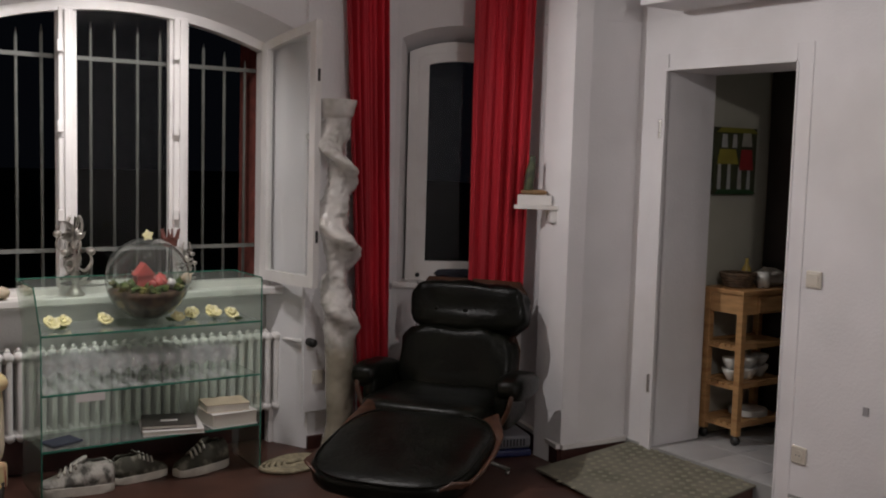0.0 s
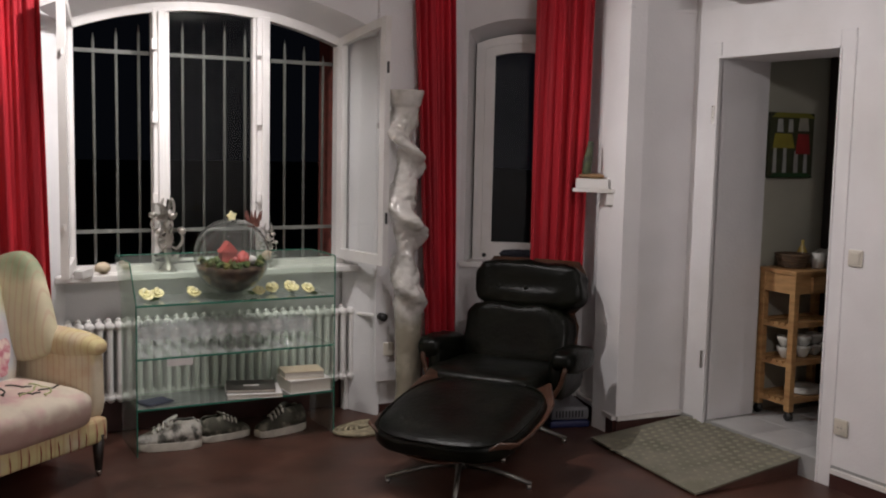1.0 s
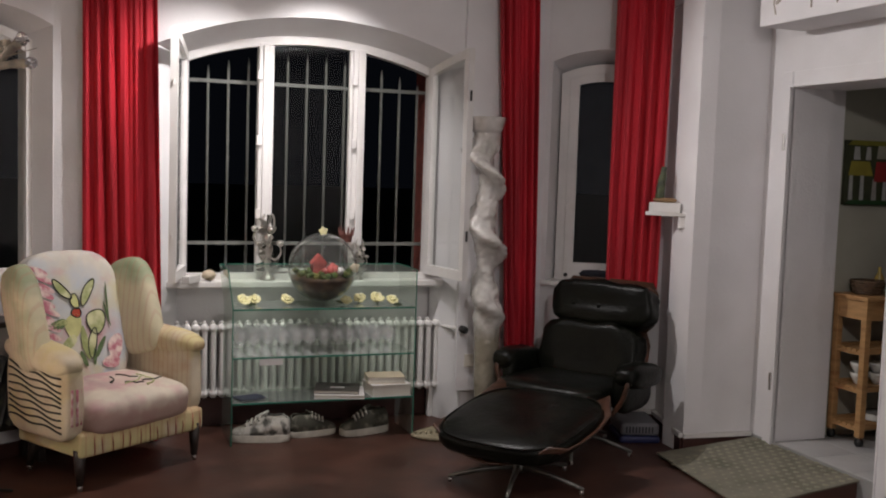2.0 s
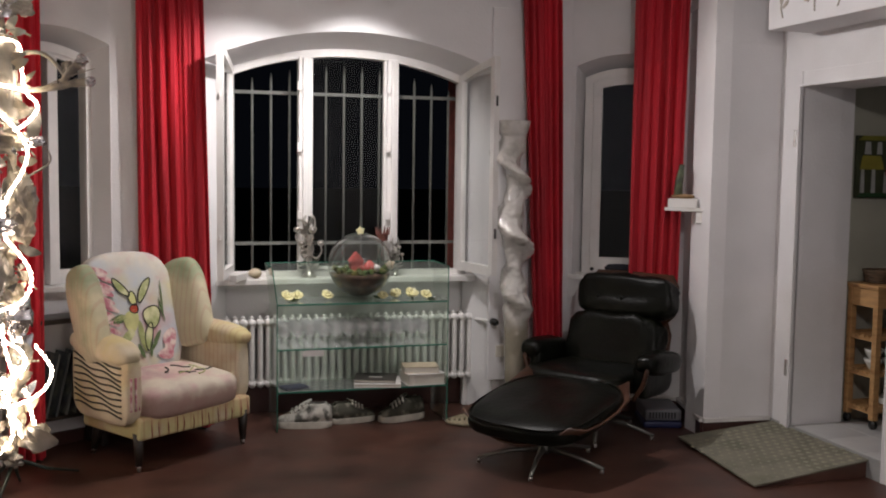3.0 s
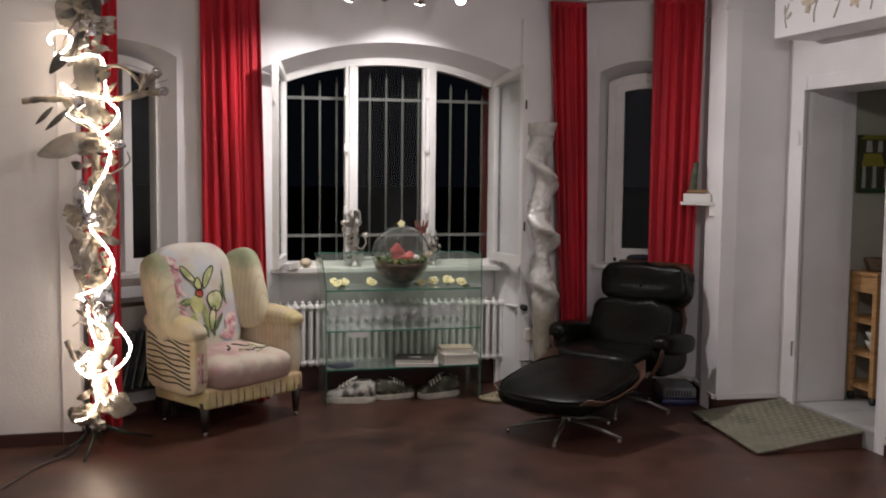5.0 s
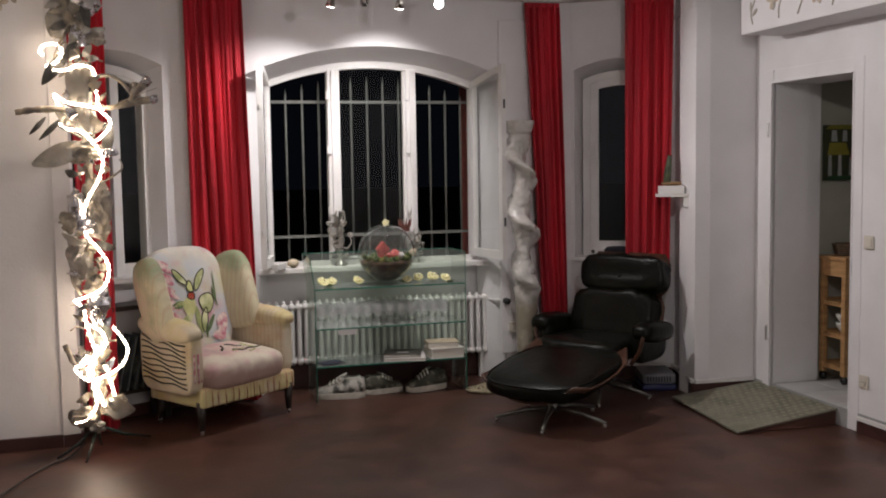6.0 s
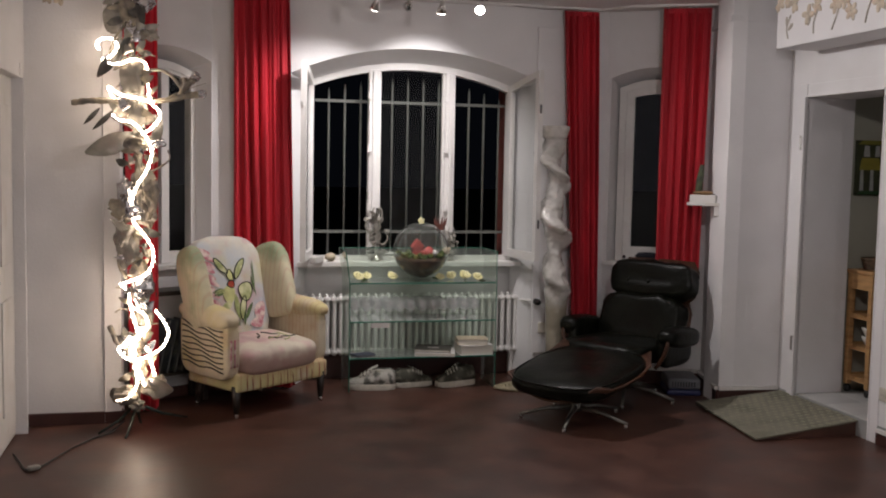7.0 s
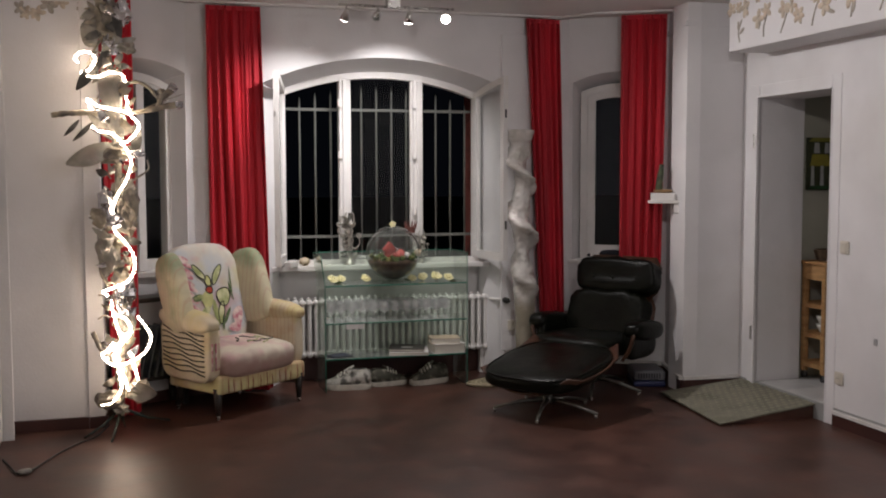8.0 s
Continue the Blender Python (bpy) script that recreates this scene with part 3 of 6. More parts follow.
def star_base(root, count, radius, hub_z, turn, top):
    bm = bmesh.new()
    lathe(bm, [(0.0, hub_z - 0.03), (0.035, hub_z - 0.03), (0.04, hub_z), (0.03, hub_z + 0.03), (0.02, hub_z + 0.04), (0.02, top), (0.0, top)], 16)
    post = part("post", bm, DULLMETAL, root, smooth=True)
    for k in range(count):
        a = radians(turn) + 2 * math.pi * k / count
        c, s = math.cos(a), math.sin(a)
        bm = bmesh.new()
        tube(bm, [(0.02 * c, 0.02 * s, hub_z), (radius * 0.5 * c, radius * 0.5 * s, hub_z * 0.62 + 0.018), (radius * c, radius * s, 0.028)], [0.018, 0.014, 0.010], 8)
        leg = part("leg", bm, DULLMETAL, root, smooth=True)
        bm = bmesh.new()
        lathe(bm, [(0.0, 0.0), (0.012, 0.0), (0.013, 0.016), (0.008, 0.024), (0, 0.024)], 10, (radius * 0.97 * c, radius * 0.97 * s))
        part("glide", bm, STEEL, leg, "bright metal glide", True)


def lounge_chair():
    root = thing("lounge_chair", (3.52, 6.03, 0), "black leather swivel lounge chair with walnut plywood shells", "lounge chair", turn=126.1)
    star_base(root, 5, 0.37, 0.10, -27, 0.27)
    lean = lambda y, z, a: Matrix.Translation((0, y, z)) @ Matrix.Rotation(radians(a), 4, "X")
    buttons = [((x, 0.075, 0.0), 0.05, 0.022) for x in (-0.17, 0.0, 0.17)]
    head = part("head_cushion", cushion(bmesh.new(), (0.335, 0.085, 0.142), Matrix.Translation((-0.03, -0.315, 0.842)) @ Matrix.Rotation(radians(16), 4, "X"), 0.32, 0.55, (60, 34), 0.020, 9, buttons, 1.0), LEATHER, root, smooth=True)
    for x in (-0.17, 0.0, 0.17):
        b = bmesh.new()
        bmesh.ops.create_uvsphere(b, u_segments=10, v_segments=6, radius=0.013, matrix=lean(-0.30, 0.83, 16) @ Matrix.Translation((x - 0.03, 0.066, -0.01)) @ Matrix.Diagonal((1, 0.5, 1, 1)))
        part("button", b, LEATHER, head, smooth=True)
    back = part("back_cushion", cushion(bmesh.new(), (0.325, 0.095, 0.195), lean(-0.225, 0.545, 18), 0.36, 0.5, (60, 36), 0.026, 9, [((x, 0.09, z), 0.055, 0.03) for x in (-0.12, 0.12) for z in (-0.05, 0.08)], 3.0), LEATHER, root, smooth=True)
    part("seat_cushion", cushion(bmesh.new(), (0.335, 0.335, 0.080), lean(0.10, 0.375, 2), 0.35, 0.5, (44, 20), 0.010, 6, [((0, -0.05, 0.08), 0.2, 0.02)], 5.0), LEATHER, root, smooth=True)
    welt = bmesh.new()
    tube(welt, smooth_line([(-0.30, 0.30, 0.435), (-0.15, 0.375, 0.425), (0.02, 0.385, 0.42), (0.18, 0.37, 0.425), (0.30, 0.30, 0.435)], 5), 0.007, 8)
    part("welt", welt, LEATHER, root, smooth=True)
    for name, w, prof, bow in (("head_shell", 0.325, [(-0.44, 0.99), (-0.425, 0.92), (-0.40, 0.83), (-0.375, 0.74), (-0.36, 0.69)], 0.05), ("back_shell", 0.31, [(-0.375, 0.72), (-0.35, 0.62), (-0.31, 0.50), (-0.265, 0.40), (-0.21, 0.33)], 0.06), ("seat_shell", 0.33, [(-0.24, 0.34), (-0.15, 0.285), (0.0, 0.262), (0.15, 0.262), (0.30, 0.275), (0.40, 0.30)], 0.09)):
        ob = part(name, shell(bmesh.new(), w, prof[::-1] if name != "seat_shell" else prof, Matrix(), bow), PLY, root, "bent walnut plywood shell", True)
        ob.modifiers.new("thickness", "SOLIDIFY").thickness = 0.012
    for s in (-1, 1):
        arm = part("armrest", cushion(bmesh.new(), (0.082, 0.215, 0.074), Matrix.Translation((s * 0.40, -0.02, 0.492)) @ Matrix.Rotation(radians(4), 4, "X"), 0.5, 0.7, (26, 16), 0.008, 9, (), 7.0 + s), LEATHER, root, "padded black leather armrest", True)
        side = part("arm_panel", cushion(bmesh.new(), (0.045, 0.21, 0.13), Matrix.Translation((s * 0.362, -0.03, 0.41)), 0.4, 0.5, (24, 14), 0.006, 9, (), 9.0 + s), LEATHER, root, smooth=True)
        bm = bmesh.new()
        tube(bm, smooth_line([(s * 0.42, 0.15, 0.53), (s * 0.425, 0.185, 0.47), (s * 0.40, 0.19, 0.38), (s * 0.345, 0.20, 0.29)], 5), 0.014, 8)
        part("arm_support", bm, PLY, arm, "bent plywood arm support", True)
    bm = bmesh.new()
    box(bm, -0.07, -0.44, 0.60, -0.045, -0.41, 0.86, 0.004)
    box(bm, 0.045, -0.44, 0.60, 0.07, -0.41, 0.86, 0.004)
    part("back_brace", bm, STEEL, root)


def footstool():
    root = thing("footstool", (2.935, 5.49, 0), "black leather footstool with plywood shell, touching the lounge chair", "footstool", turn=126.1)
    star_base(root, 5, 0.375, 0.085, -33, 0.22)
    m = Matrix.Translation((0.004, -0.029, 0.304)) @ Matrix.Rotation(radians(-10), 4, "X")
    part("cushion", cushion(bmesh.new(), (0.385, 0.41, 0.068), m, 0.62, 0.55, (60, 28), 0.016, 6, [((0.0, 0.0, 0.09), 0.2, 0.016)], 11.0), LEATHER, root, smooth=True)
    bm = bmesh.new()
    tube(bm, [m @ Vector((0.37 * math.copysign(abs(math.cos(a)) ** 0.62, math.cos(a)), 0.395 * math.copysign(abs(math.sin(a)) ** 0.62, math.sin(a)), 0.045)) for a in [2 * math.pi * k / 64 for k in range(65)]], 0.006, 6)
    part("welt", bm, LEATHER, root, smooth=True)
    ob = part("shell", shell(bmesh.new(), 0.405, [(-0.41, 0.355), (-0.29, 0.265), (-0.12, 0.212), (0.08, 0.18), (0.25, 0.17), (0.36, 0.19)], Matrix.Translation((0.004, -0.029, -0.008)), 0.135), PLY, root, "bent walnut plywood shell", True)
    ob.modifiers.new("thickness", "SOLIDIFY").thickness = 0.012


lounge_chair()
footstool()


# ---- radiator ----
def radiator():
    root = thing("radiator", (1.22, 6.965, 0), "white painted cast-iron column radiator under the window", "radiator")
    bm = bmesh.new()
    for y in (-0.042, 0.0, 0.042):
        tube(bm, smooth_line([(0.025, y, 0.205), (0.025, y, 0.28), (0.025, y, 0.42), (0.025, y, 0.58), (0.025, y, 0.645)], 2), [0.017] * 9, 8)
    for z in (0.220, 0.625):
        tube(bm, [(0.025, -0.062, z), (0.025, -0.05, z), (0.025, 0.05, z), (0.025, 0.062, z)], [0.012, 0.026, 0.026, 0.012], 10)
    tube(bm, [(0.025, 0, 0.645), (0.025, 0, 0.668)], [0.02, 0.008], 8)
    tube(bm, [(-0.004, 0, 0.222), (0.054, 0, 0.222)], 0.022, 10)
    tube(bm, [(-0.004, 0, 0.61), (0.054, 0, 0.61)], 0.024, 10)
    first = part("section", bm, GLOSS, root, smooth=True)
    for k in range(1, 33):
        ob = new("section", first.data)
        ob.parent = root
        ob.location = (0.0535 * k, 0, 0)
    for x in (0.02, 1.70):
        bm = bmesh.new()
        box(bm, x, -0.03, 0, x + 0.03, 0.03, 0.206, 0.005)
        part("foot", bm, GLOSS, root)
    bm = bmesh.new()
    tube(bm, [(1.755, 0, 0.61), (1.765, -0.05, 0.612), (1.785, -0.20, 0.622), (1.825, -0.26, 0.625)], 0.012, 10)
    valve = part("valve", bm, GLOSS, root, smooth=True)
    bm = bmesh.new()
    tube(bm, [(1.825, -0.25, 0.625), (1.825, -0.28, 0.625), (1.825, -0.335, 0.625), (1.825, -0.342, 0.625)], [0.014, 0.024, 0.024, 0.017], 14)
    part("valve_knob", bm, BLACK, valve, "black round valve knob", True)
    bm = bmesh.new()
    tube(bm, [(1.77, -0.06, 0.61), (1.772, -0.06, 0.4), (1.772, -0.06, 0.0)], 0.010, 8)
    part("pipe", bm, GLOSS, root, smooth=True)


radiator()


# ---- wrapped twisted column on its tall white board ----
bm = bmesh.new()
box(bm, 3.015, 6.690, 0.22, 3.27, 6.722, 2.72, 0.004)
tagged(part("wall_board", bm, PAINT), "tall white painted board fixed to the wall", "board", kind="")


def twisted_column():
    bm = bmesh.new()
    nz, nu = 260, 64
    rows = []
    for j in range(nz + 1):
        t = j / nz
        z = 0.02 + 1.95 * t
        turn = 2 * math.pi * (1.52 - z) / 0.42
        wound = min(1.0, max(0.0, (z - 0.66) / 0.12)) * (1.0 if t < 0.9 else max(0.0, (0.96 - t) / 0.06))
        amp = (0.032 + 0.010 * math.sin(4.3 * z + 1.0)) * wound
        cx, cy = amp * math.cos(turn) + 0.045 - 0.075 * t, amp * math.sin(turn)
        r = 0.083 + 0.010 * math.sin(11 * z) * wound
        if t > 0.95:
            r += 0.036 * ((t - 0.95) / 0.05) ** 0.5
        if t < 0.08:
            r += 0.045 * (1 - t / 0.08)
        row = []
        for i in range(nu):
            a = 2 * math.pi * i / nu
            p = Vector((math.cos(a), math.sin(a), 0))
            w = 0.015 * math.cos(2 * (a - turn)) * wound
            q = Vector((cx + p.x * (r + w), cy + p.y * (r + w), z))
            k = (0.034 * noise.noise(q * 7) + 0.014 * abs(noise.noise(q * 21)) + 0.008 * abs(noise.noise(q * 45)) - 0.006) * (0.3 + 0.7 * wound)
            row.append(bm.verts.new(q + p * k))
        rows.append(row)
    for r, q in zip(rows, rows[1:]):
        for i in range(nu):
            bm.faces.new((r[i], r[(i + 1) % nu], q[(i + 1) % nu], q[i]))
    bm.faces.new(rows[-1])
    bm.faces.new(rows[0][::-1])
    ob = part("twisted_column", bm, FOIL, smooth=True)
    ob.location = (3.135, 6.535, 0)
    return tagged(ob, "white twisted column wrapped in crinkled plastic film", "sculpture")


twisted_column()


# ---- track light ----
BULB = glowing("halogen_lens", (1.0, 0.9, 0.84), 28)
BULB_HOT = glowing("halogen_lens_bright", (1.0, 0.93, 0.88), 160)


def track_light():
    root = thing("track_light", (2.0, 6.03, CEIL), "brushed metal ceiling track light with four halogen heads, three lit", "track light")
    bm = bmesh.new()
    tube(bm, [(-0.40, 0, -0.085), (0.42, 0, -0.085)], 0.009, 8)
    part("bar", bm, STEEL, root, smooth=True)
    bm = bmesh.new()
    box(bm, -0.065, -0.03, -0.10, 0.035, 0.03, 0.002, 0.006)
    part("canopy", bm, STEEL, root)
    for x, aim, on in ((-0.345, (-0.12, 0.35, -0.6), 1), (-0.125, (0.02, 0.8, -0.25), 0), (0.10, (-0.02, 0.25, -0.8), 1), (0.36, (-0.15, -0.8, -0.52), 2)):
        d = Vector(aim).normalized()
        p = Vector((x, 0, -0.085))
        bm = bmesh.new()
        tube(bm, [p, p + Vector((0, 0, -0.045))], 0.005, 6)
        tube(bm, [p + Vector((0, 0, -0.045)) - d * 0.02, p + Vector((0, 0, -0.045)) + d * 0.012, p + Vector((0, 0, -0.045)) + d * 0.06], [0.016, 0.02, 0.034], 14)
        head = part("lamp_head", bm, STEEL, root, smooth=True)
        bm = bmesh.new()
        c = p + Vector((0, 0, -0.045)) + d * 0.058
        tube(bm, [c, c + d * 0.006, c + d * 0.010], [0.030, 0.028, 0.012], 14)
        part("bulb", bm, (BLACK if on == 0 else BULB if on == 1 else BULB_HOT), head, "glowing halogen bulb" if on else "unlit halogen bulb", True)


track_light()


# ---- ramp with mat at the kitchen step ----
MAT = material("grey_green_woven_mat", (0.19, 0.18, 0.135), 0.9, 0.15, 12, 0.5, 140, second=(0.145, 0.14, 0.10), mix_scale=5)


def door_mat():
    bm = bmesh.new()
    o = [(3.86, 4.80), (4.555, 4.80), (4.555, 5.655), (3.95, 5.715)]
    z = [0.004, 0.085, 0.085, 0.004]
    lo = [bm.verts.new((x, y, 0.0)) for x, y in o]
    hi = [bm.verts.new((x, y, h)) for (x, y), h in zip(o, z)]
    bm.faces.new(lo[::-1]), bm.faces.new(hi)
    for k in range(4):
        bm.faces.new((lo[k], lo[(k + 1) % 4], hi[(k + 1) % 4], hi[k]))
    tagged(part("ramp", bm, FLOOR), "low red-brown wooden ramp at the kitchen step", "ramp")
    root = thing("door_mat", (0, 0, 0), "grey-green woven mat with a diamond pattern, on the ramp", "mat")
    bm = bmesh.new()
    o2 = [(3.835, 4.775), (4.575, 4.785), (4.575, 5.665), (3.93, 5.73)]
    h = lambda x: 0.008 + 0.087 * max(0, min(1, (x - 3.86) / 0.695))
    lo = [bm.verts.new((x, y, h(x))) for x, y in o2]
    hi = [bm.verts.new((x, y, h(x) + 0.009)) for x, y in o2]
    bm.faces.new(lo[::-1]), bm.faces.new(hi)
    for k in range(4):
        bm.faces.new((lo[k], lo[(k + 1) % 4], hi[(k + 1) % 4], hi[k]))
    part("backing", bm, MAT, root)
    bm = bmesh.new()
    for i in range(13):
        for j in range(16):
            x, y = 3.90 + 0.052 * i + (0.026 if j % 2 else 0), 4.82 + 0.057 * j
            if x > 4.55 or y > 5.655 - 0.09 * (4.55 - x):
                continue
            z = h(x) + 0.0095
            c = [(x - 0.02, y), (x, y - 0.022), (x + 0.02, y), (x, y + 0.022)]
            base = [bm.verts.new((px, py, h(px) + 0.0085)) for px, py in c]
            t = bm.verts.new((x, y, z + 0.003))
            for k in range(4):
                bm.faces.new((base[k], base[(k + 1) % 4], t))
    part("raised_weave", bm, material("pale_mat_weave", (0.25, 0.235, 0.17), 0.9, 0.2, 30), root, kind="stuff")


door_mat()


# ---- painted wing armchair ----
def painted(name, base, blobs, rough=0.85, lines=None, zones=()):
    """Hand-painted upholstery: soft clouds of colour over a base, with optional thin painted lines (colour, axis, spacing)."""
    m = material(name, base, rough, 0.08, 10, 0.5, 260)
    nt = m.node_tree
    b = nt.nodes["Principled BSDF"]
    last = b.inputs["Base Color"].links[0].from_socket
    co = next(n for n in nt.nodes if n.type == "TEX_COORD")
    for k, (colour, scale, at, shift) in enumerate(blobs):
        mp = nt.nodes.new("ShaderNodeMapping")
        mp.inputs["Location"].default_value = shift
        nt.links.new(co.outputs["Object"], mp.inputs["Vector"])
        n = nt.nodes.new("ShaderNodeTexNoise")
        n.inputs["Scale"].default_value, n.inputs["Detail"].default_value = scale, 4
        nt.links.new(mp.outputs[0], n.inputs["Vector"])
        r = nt.nodes.new("ShaderNodeMapRange")
        r.inputs["From Min"].default_value, r.inputs["From Max"].default_value = at - 0.05, at + 0.13
        r.inputs["To Max"].default_value = 0.85
        nt.links.new(n.outputs["Fac"], r.inputs["Value"])
        mx = nt.nodes.new("ShaderNodeMix")
        mx.data_type = "RGBA"
        mx.inputs["B"].default_value = (*colour, 1)
        nt.links.new(r.outputs[0], mx.inputs["Factor"])
        nt.links.new(last, mx.inputs["A"])
        last = mx.outputs["Result"]
    for colour, axis, start, end in zones:
        sep, wob, add, r, mx = [nt.nodes.new("ShaderNode" + k) for k in ("SeparateXYZ", "TexNoise", "Math", "MapRange", "Mix")]
        nt.links.new(co.outputs["Object"], sep.inputs[0])
        nt.links.new(co.outputs["Object"], wob.inputs["Vector"])
        wob.inputs["Scale"].default_value = 9
        add.operation, add.inputs[1].default_value = "MULTIPLY_ADD", 0.16
        nt.links.new(wob.outputs["Fac"], add.inputs[0])
        nt.links.new(sep.outputs[axis], add.inputs[2])
        r.inputs["From Min"].default_value, r.inputs["From Max"].default_value, r.inputs["To Max"].default_value = start + 0.08, end + 0.08, 0.75
        nt.links.new(add.outputs[0], r.inputs["Value"])
        mx.data_type = "RGBA"
        mx.inputs["B"].default_value = (*colour, 1)
        nt.links.new(r.outputs[0], mx.inputs["Factor"])
        nt.links.new(last, mx.inputs["A"])
        last = mx.outputs["Result"]
    if lines:
        colour, axis, scale, width = lines
        w = nt.nodes.new("ShaderNodeTexWave")
        w.bands_direction = axis
        w.inputs["Scale"].default_value, w.inputs["Distortion"].default_value, w.inputs["Detail Scale"].default_value = scale, 0.7, 2.0
        nt.links.new(co.outputs["Object"], w.inputs["Vector"])
        r = nt.nodes.new("ShaderNodeMapRange")
        r.inputs["From Min"].default_value, r.inputs["From Max"].default_value = width, min(1.0, width + 0.12)
        r.inputs["To Max"].default_value = 0.24
        nt.links.new(w.outputs["Fac"], r.inputs["Value"])
        mx = nt.nodes.new("ShaderNodeMix")
        mx.data_type = "RGBA"
        mx.inputs["B"].default_value = (*colour, 1)
        nt.links.new(r.outputs[0], mx.inputs["Factor"])
        nt.links.new(last, mx.inputs["A"])
        last = mx.outputs["Result"]
    nt.links.new(last, b.inputs["Base Color"])
    return m


CREAM_C, PINK_C, YELLOW_C, BLUE_C, GREEN_C = (0.62, 0.54, 0.40), (0.56, 0.30, 0.32), (0.60, 0.51, 0.24), (0.42, 0.46, 0.52), (0.33, 0.38, 0.22)
FAB_BACK = painted("painted_back_fabric", (0.60, 0.56, 0.48), [(PINK_C, 5.5, 0.54, (0, 0, 0)), ((0.48, 0.53, 0.58), 4.0, 0.50, (4, 1, 2)), ((0.58, 0.54, 0.34), 5.0, 0.57, (2, 8, 3))])
FAB_SEAT = painted("painted_seat_fabric", (0.66, 0.59, 0.48), [(PINK_C, 5.0, 0.53, (1, 5, 0)), ((0.40, 0.24, 0.25), 3, 0.55, (7, 2, 1))], zones=[((0.36, 0.21, 0.18), "Z", 0.43, 0.35)])
FAB_ARM = painted("painted_arm_fabric", CREAM_C, [(YELLOW_C, 4.0, 0.52, (2, 2, 5)), ((0.50, 0.36, 0.24), 5, 0.58, (8, 3, 1))], zones=[((0.52, 0.24, 0.20), "Y", 0.01, 0.09)])
FAB_ARM_LINED = painted("painted_arm_fabric_with_red_lines", CREAM_C, [(YELLOW_C, 4.0, 0.55, (2, 2, 5)), ((0.50, 0.33, 0.22), 5, 0.55, (8, 3, 1))], lines=((0.36, 0.12, 0.09), "Y", 9.5, 0.82), zones=[((0.50, 0.22, 0.18), "Y", 0.02, 0.10)])
FAB_WING = painted("painted_wing_fabric", (0.60, 0.55, 0.38), [(GREEN_C, 4.0, 0.58, (3, 9, 5)), (CREAM_C, 5, 0.5, (1, 3, 8))], lines=((0.46, 0.20, 0.15), "Y", 9.0, 0.82), zones=[((0.22, 0.29, 0.17), "Z", 0.93, 1.03)])
FAB_SKIRT = painted("painted_skirt_fabric", (0.60, 0.54, 0.27), [(CREAM_C, 6.0, 0.56, (3, 1, 5))], lines=((0.36, 0.06, 0.05), "X", 6.0, 0.80), zones=[((0.50, 0.34, 0.20), "Z", 0.22, 0.30)])
PINKPAINT = material("pink_fabric_paint", (0.56, 0.20, 0.25), 0.85, 0.3, 22, 0.4, 200, second=(0.60, 0.48, 0.44), mix_scale=22, mix_at=0.5)
GREENINK = material("dark_green_fabric_paint", (0.10, 0.15, 0.06), 0.85, 0.2, 20)
INK = material("dark_fabric_paint", (0.030, 0.032, 0.026), 0.85, 0.2, 30)
LEAFPAINT = material("green_fabric_paint", (0.36, 0.40, 0.16), 0.85, 0.25, 14, second=(0.52, 0.52, 0.30), mix_scale=14, mix_at=0.48)
PALEPAINT = material("pale_yellow_fabric_paint", (0.55, 0.55, 0.24), 0.85, 0.2, 14)
REDBROWN = material("red_brown_fabric_paint", (0.30, 0.065, 0.045), 0.85, 0.2, 20)
REDPAINT = material("red_fabric_paint", (0.42, 0.06, 0.03), 0.85, 0.2, 20)


def face_at(size, e, ez, axis, s, t):
    """How far a cushion of these half sizes stands out along an axis (0: x, 1: y, 2: z) at the two other coordinates."""
    a, b, c = size
    if axis == 2:
        k = (abs(s / a) ** (2 / e) + abs(t / b) ** (2 / e)) ** (e / ez)
        return c * max(0.0, 1 - k) ** (ez / 2)
    other, this = (b, a) if axis == 0 else (a, b)
    k = max(0.0, 1 - abs(t / c) ** (2 / ez)) ** (ez / e) - abs(s / other) ** (2 / e)
    return this * max(0.0, k) ** (e / 2)


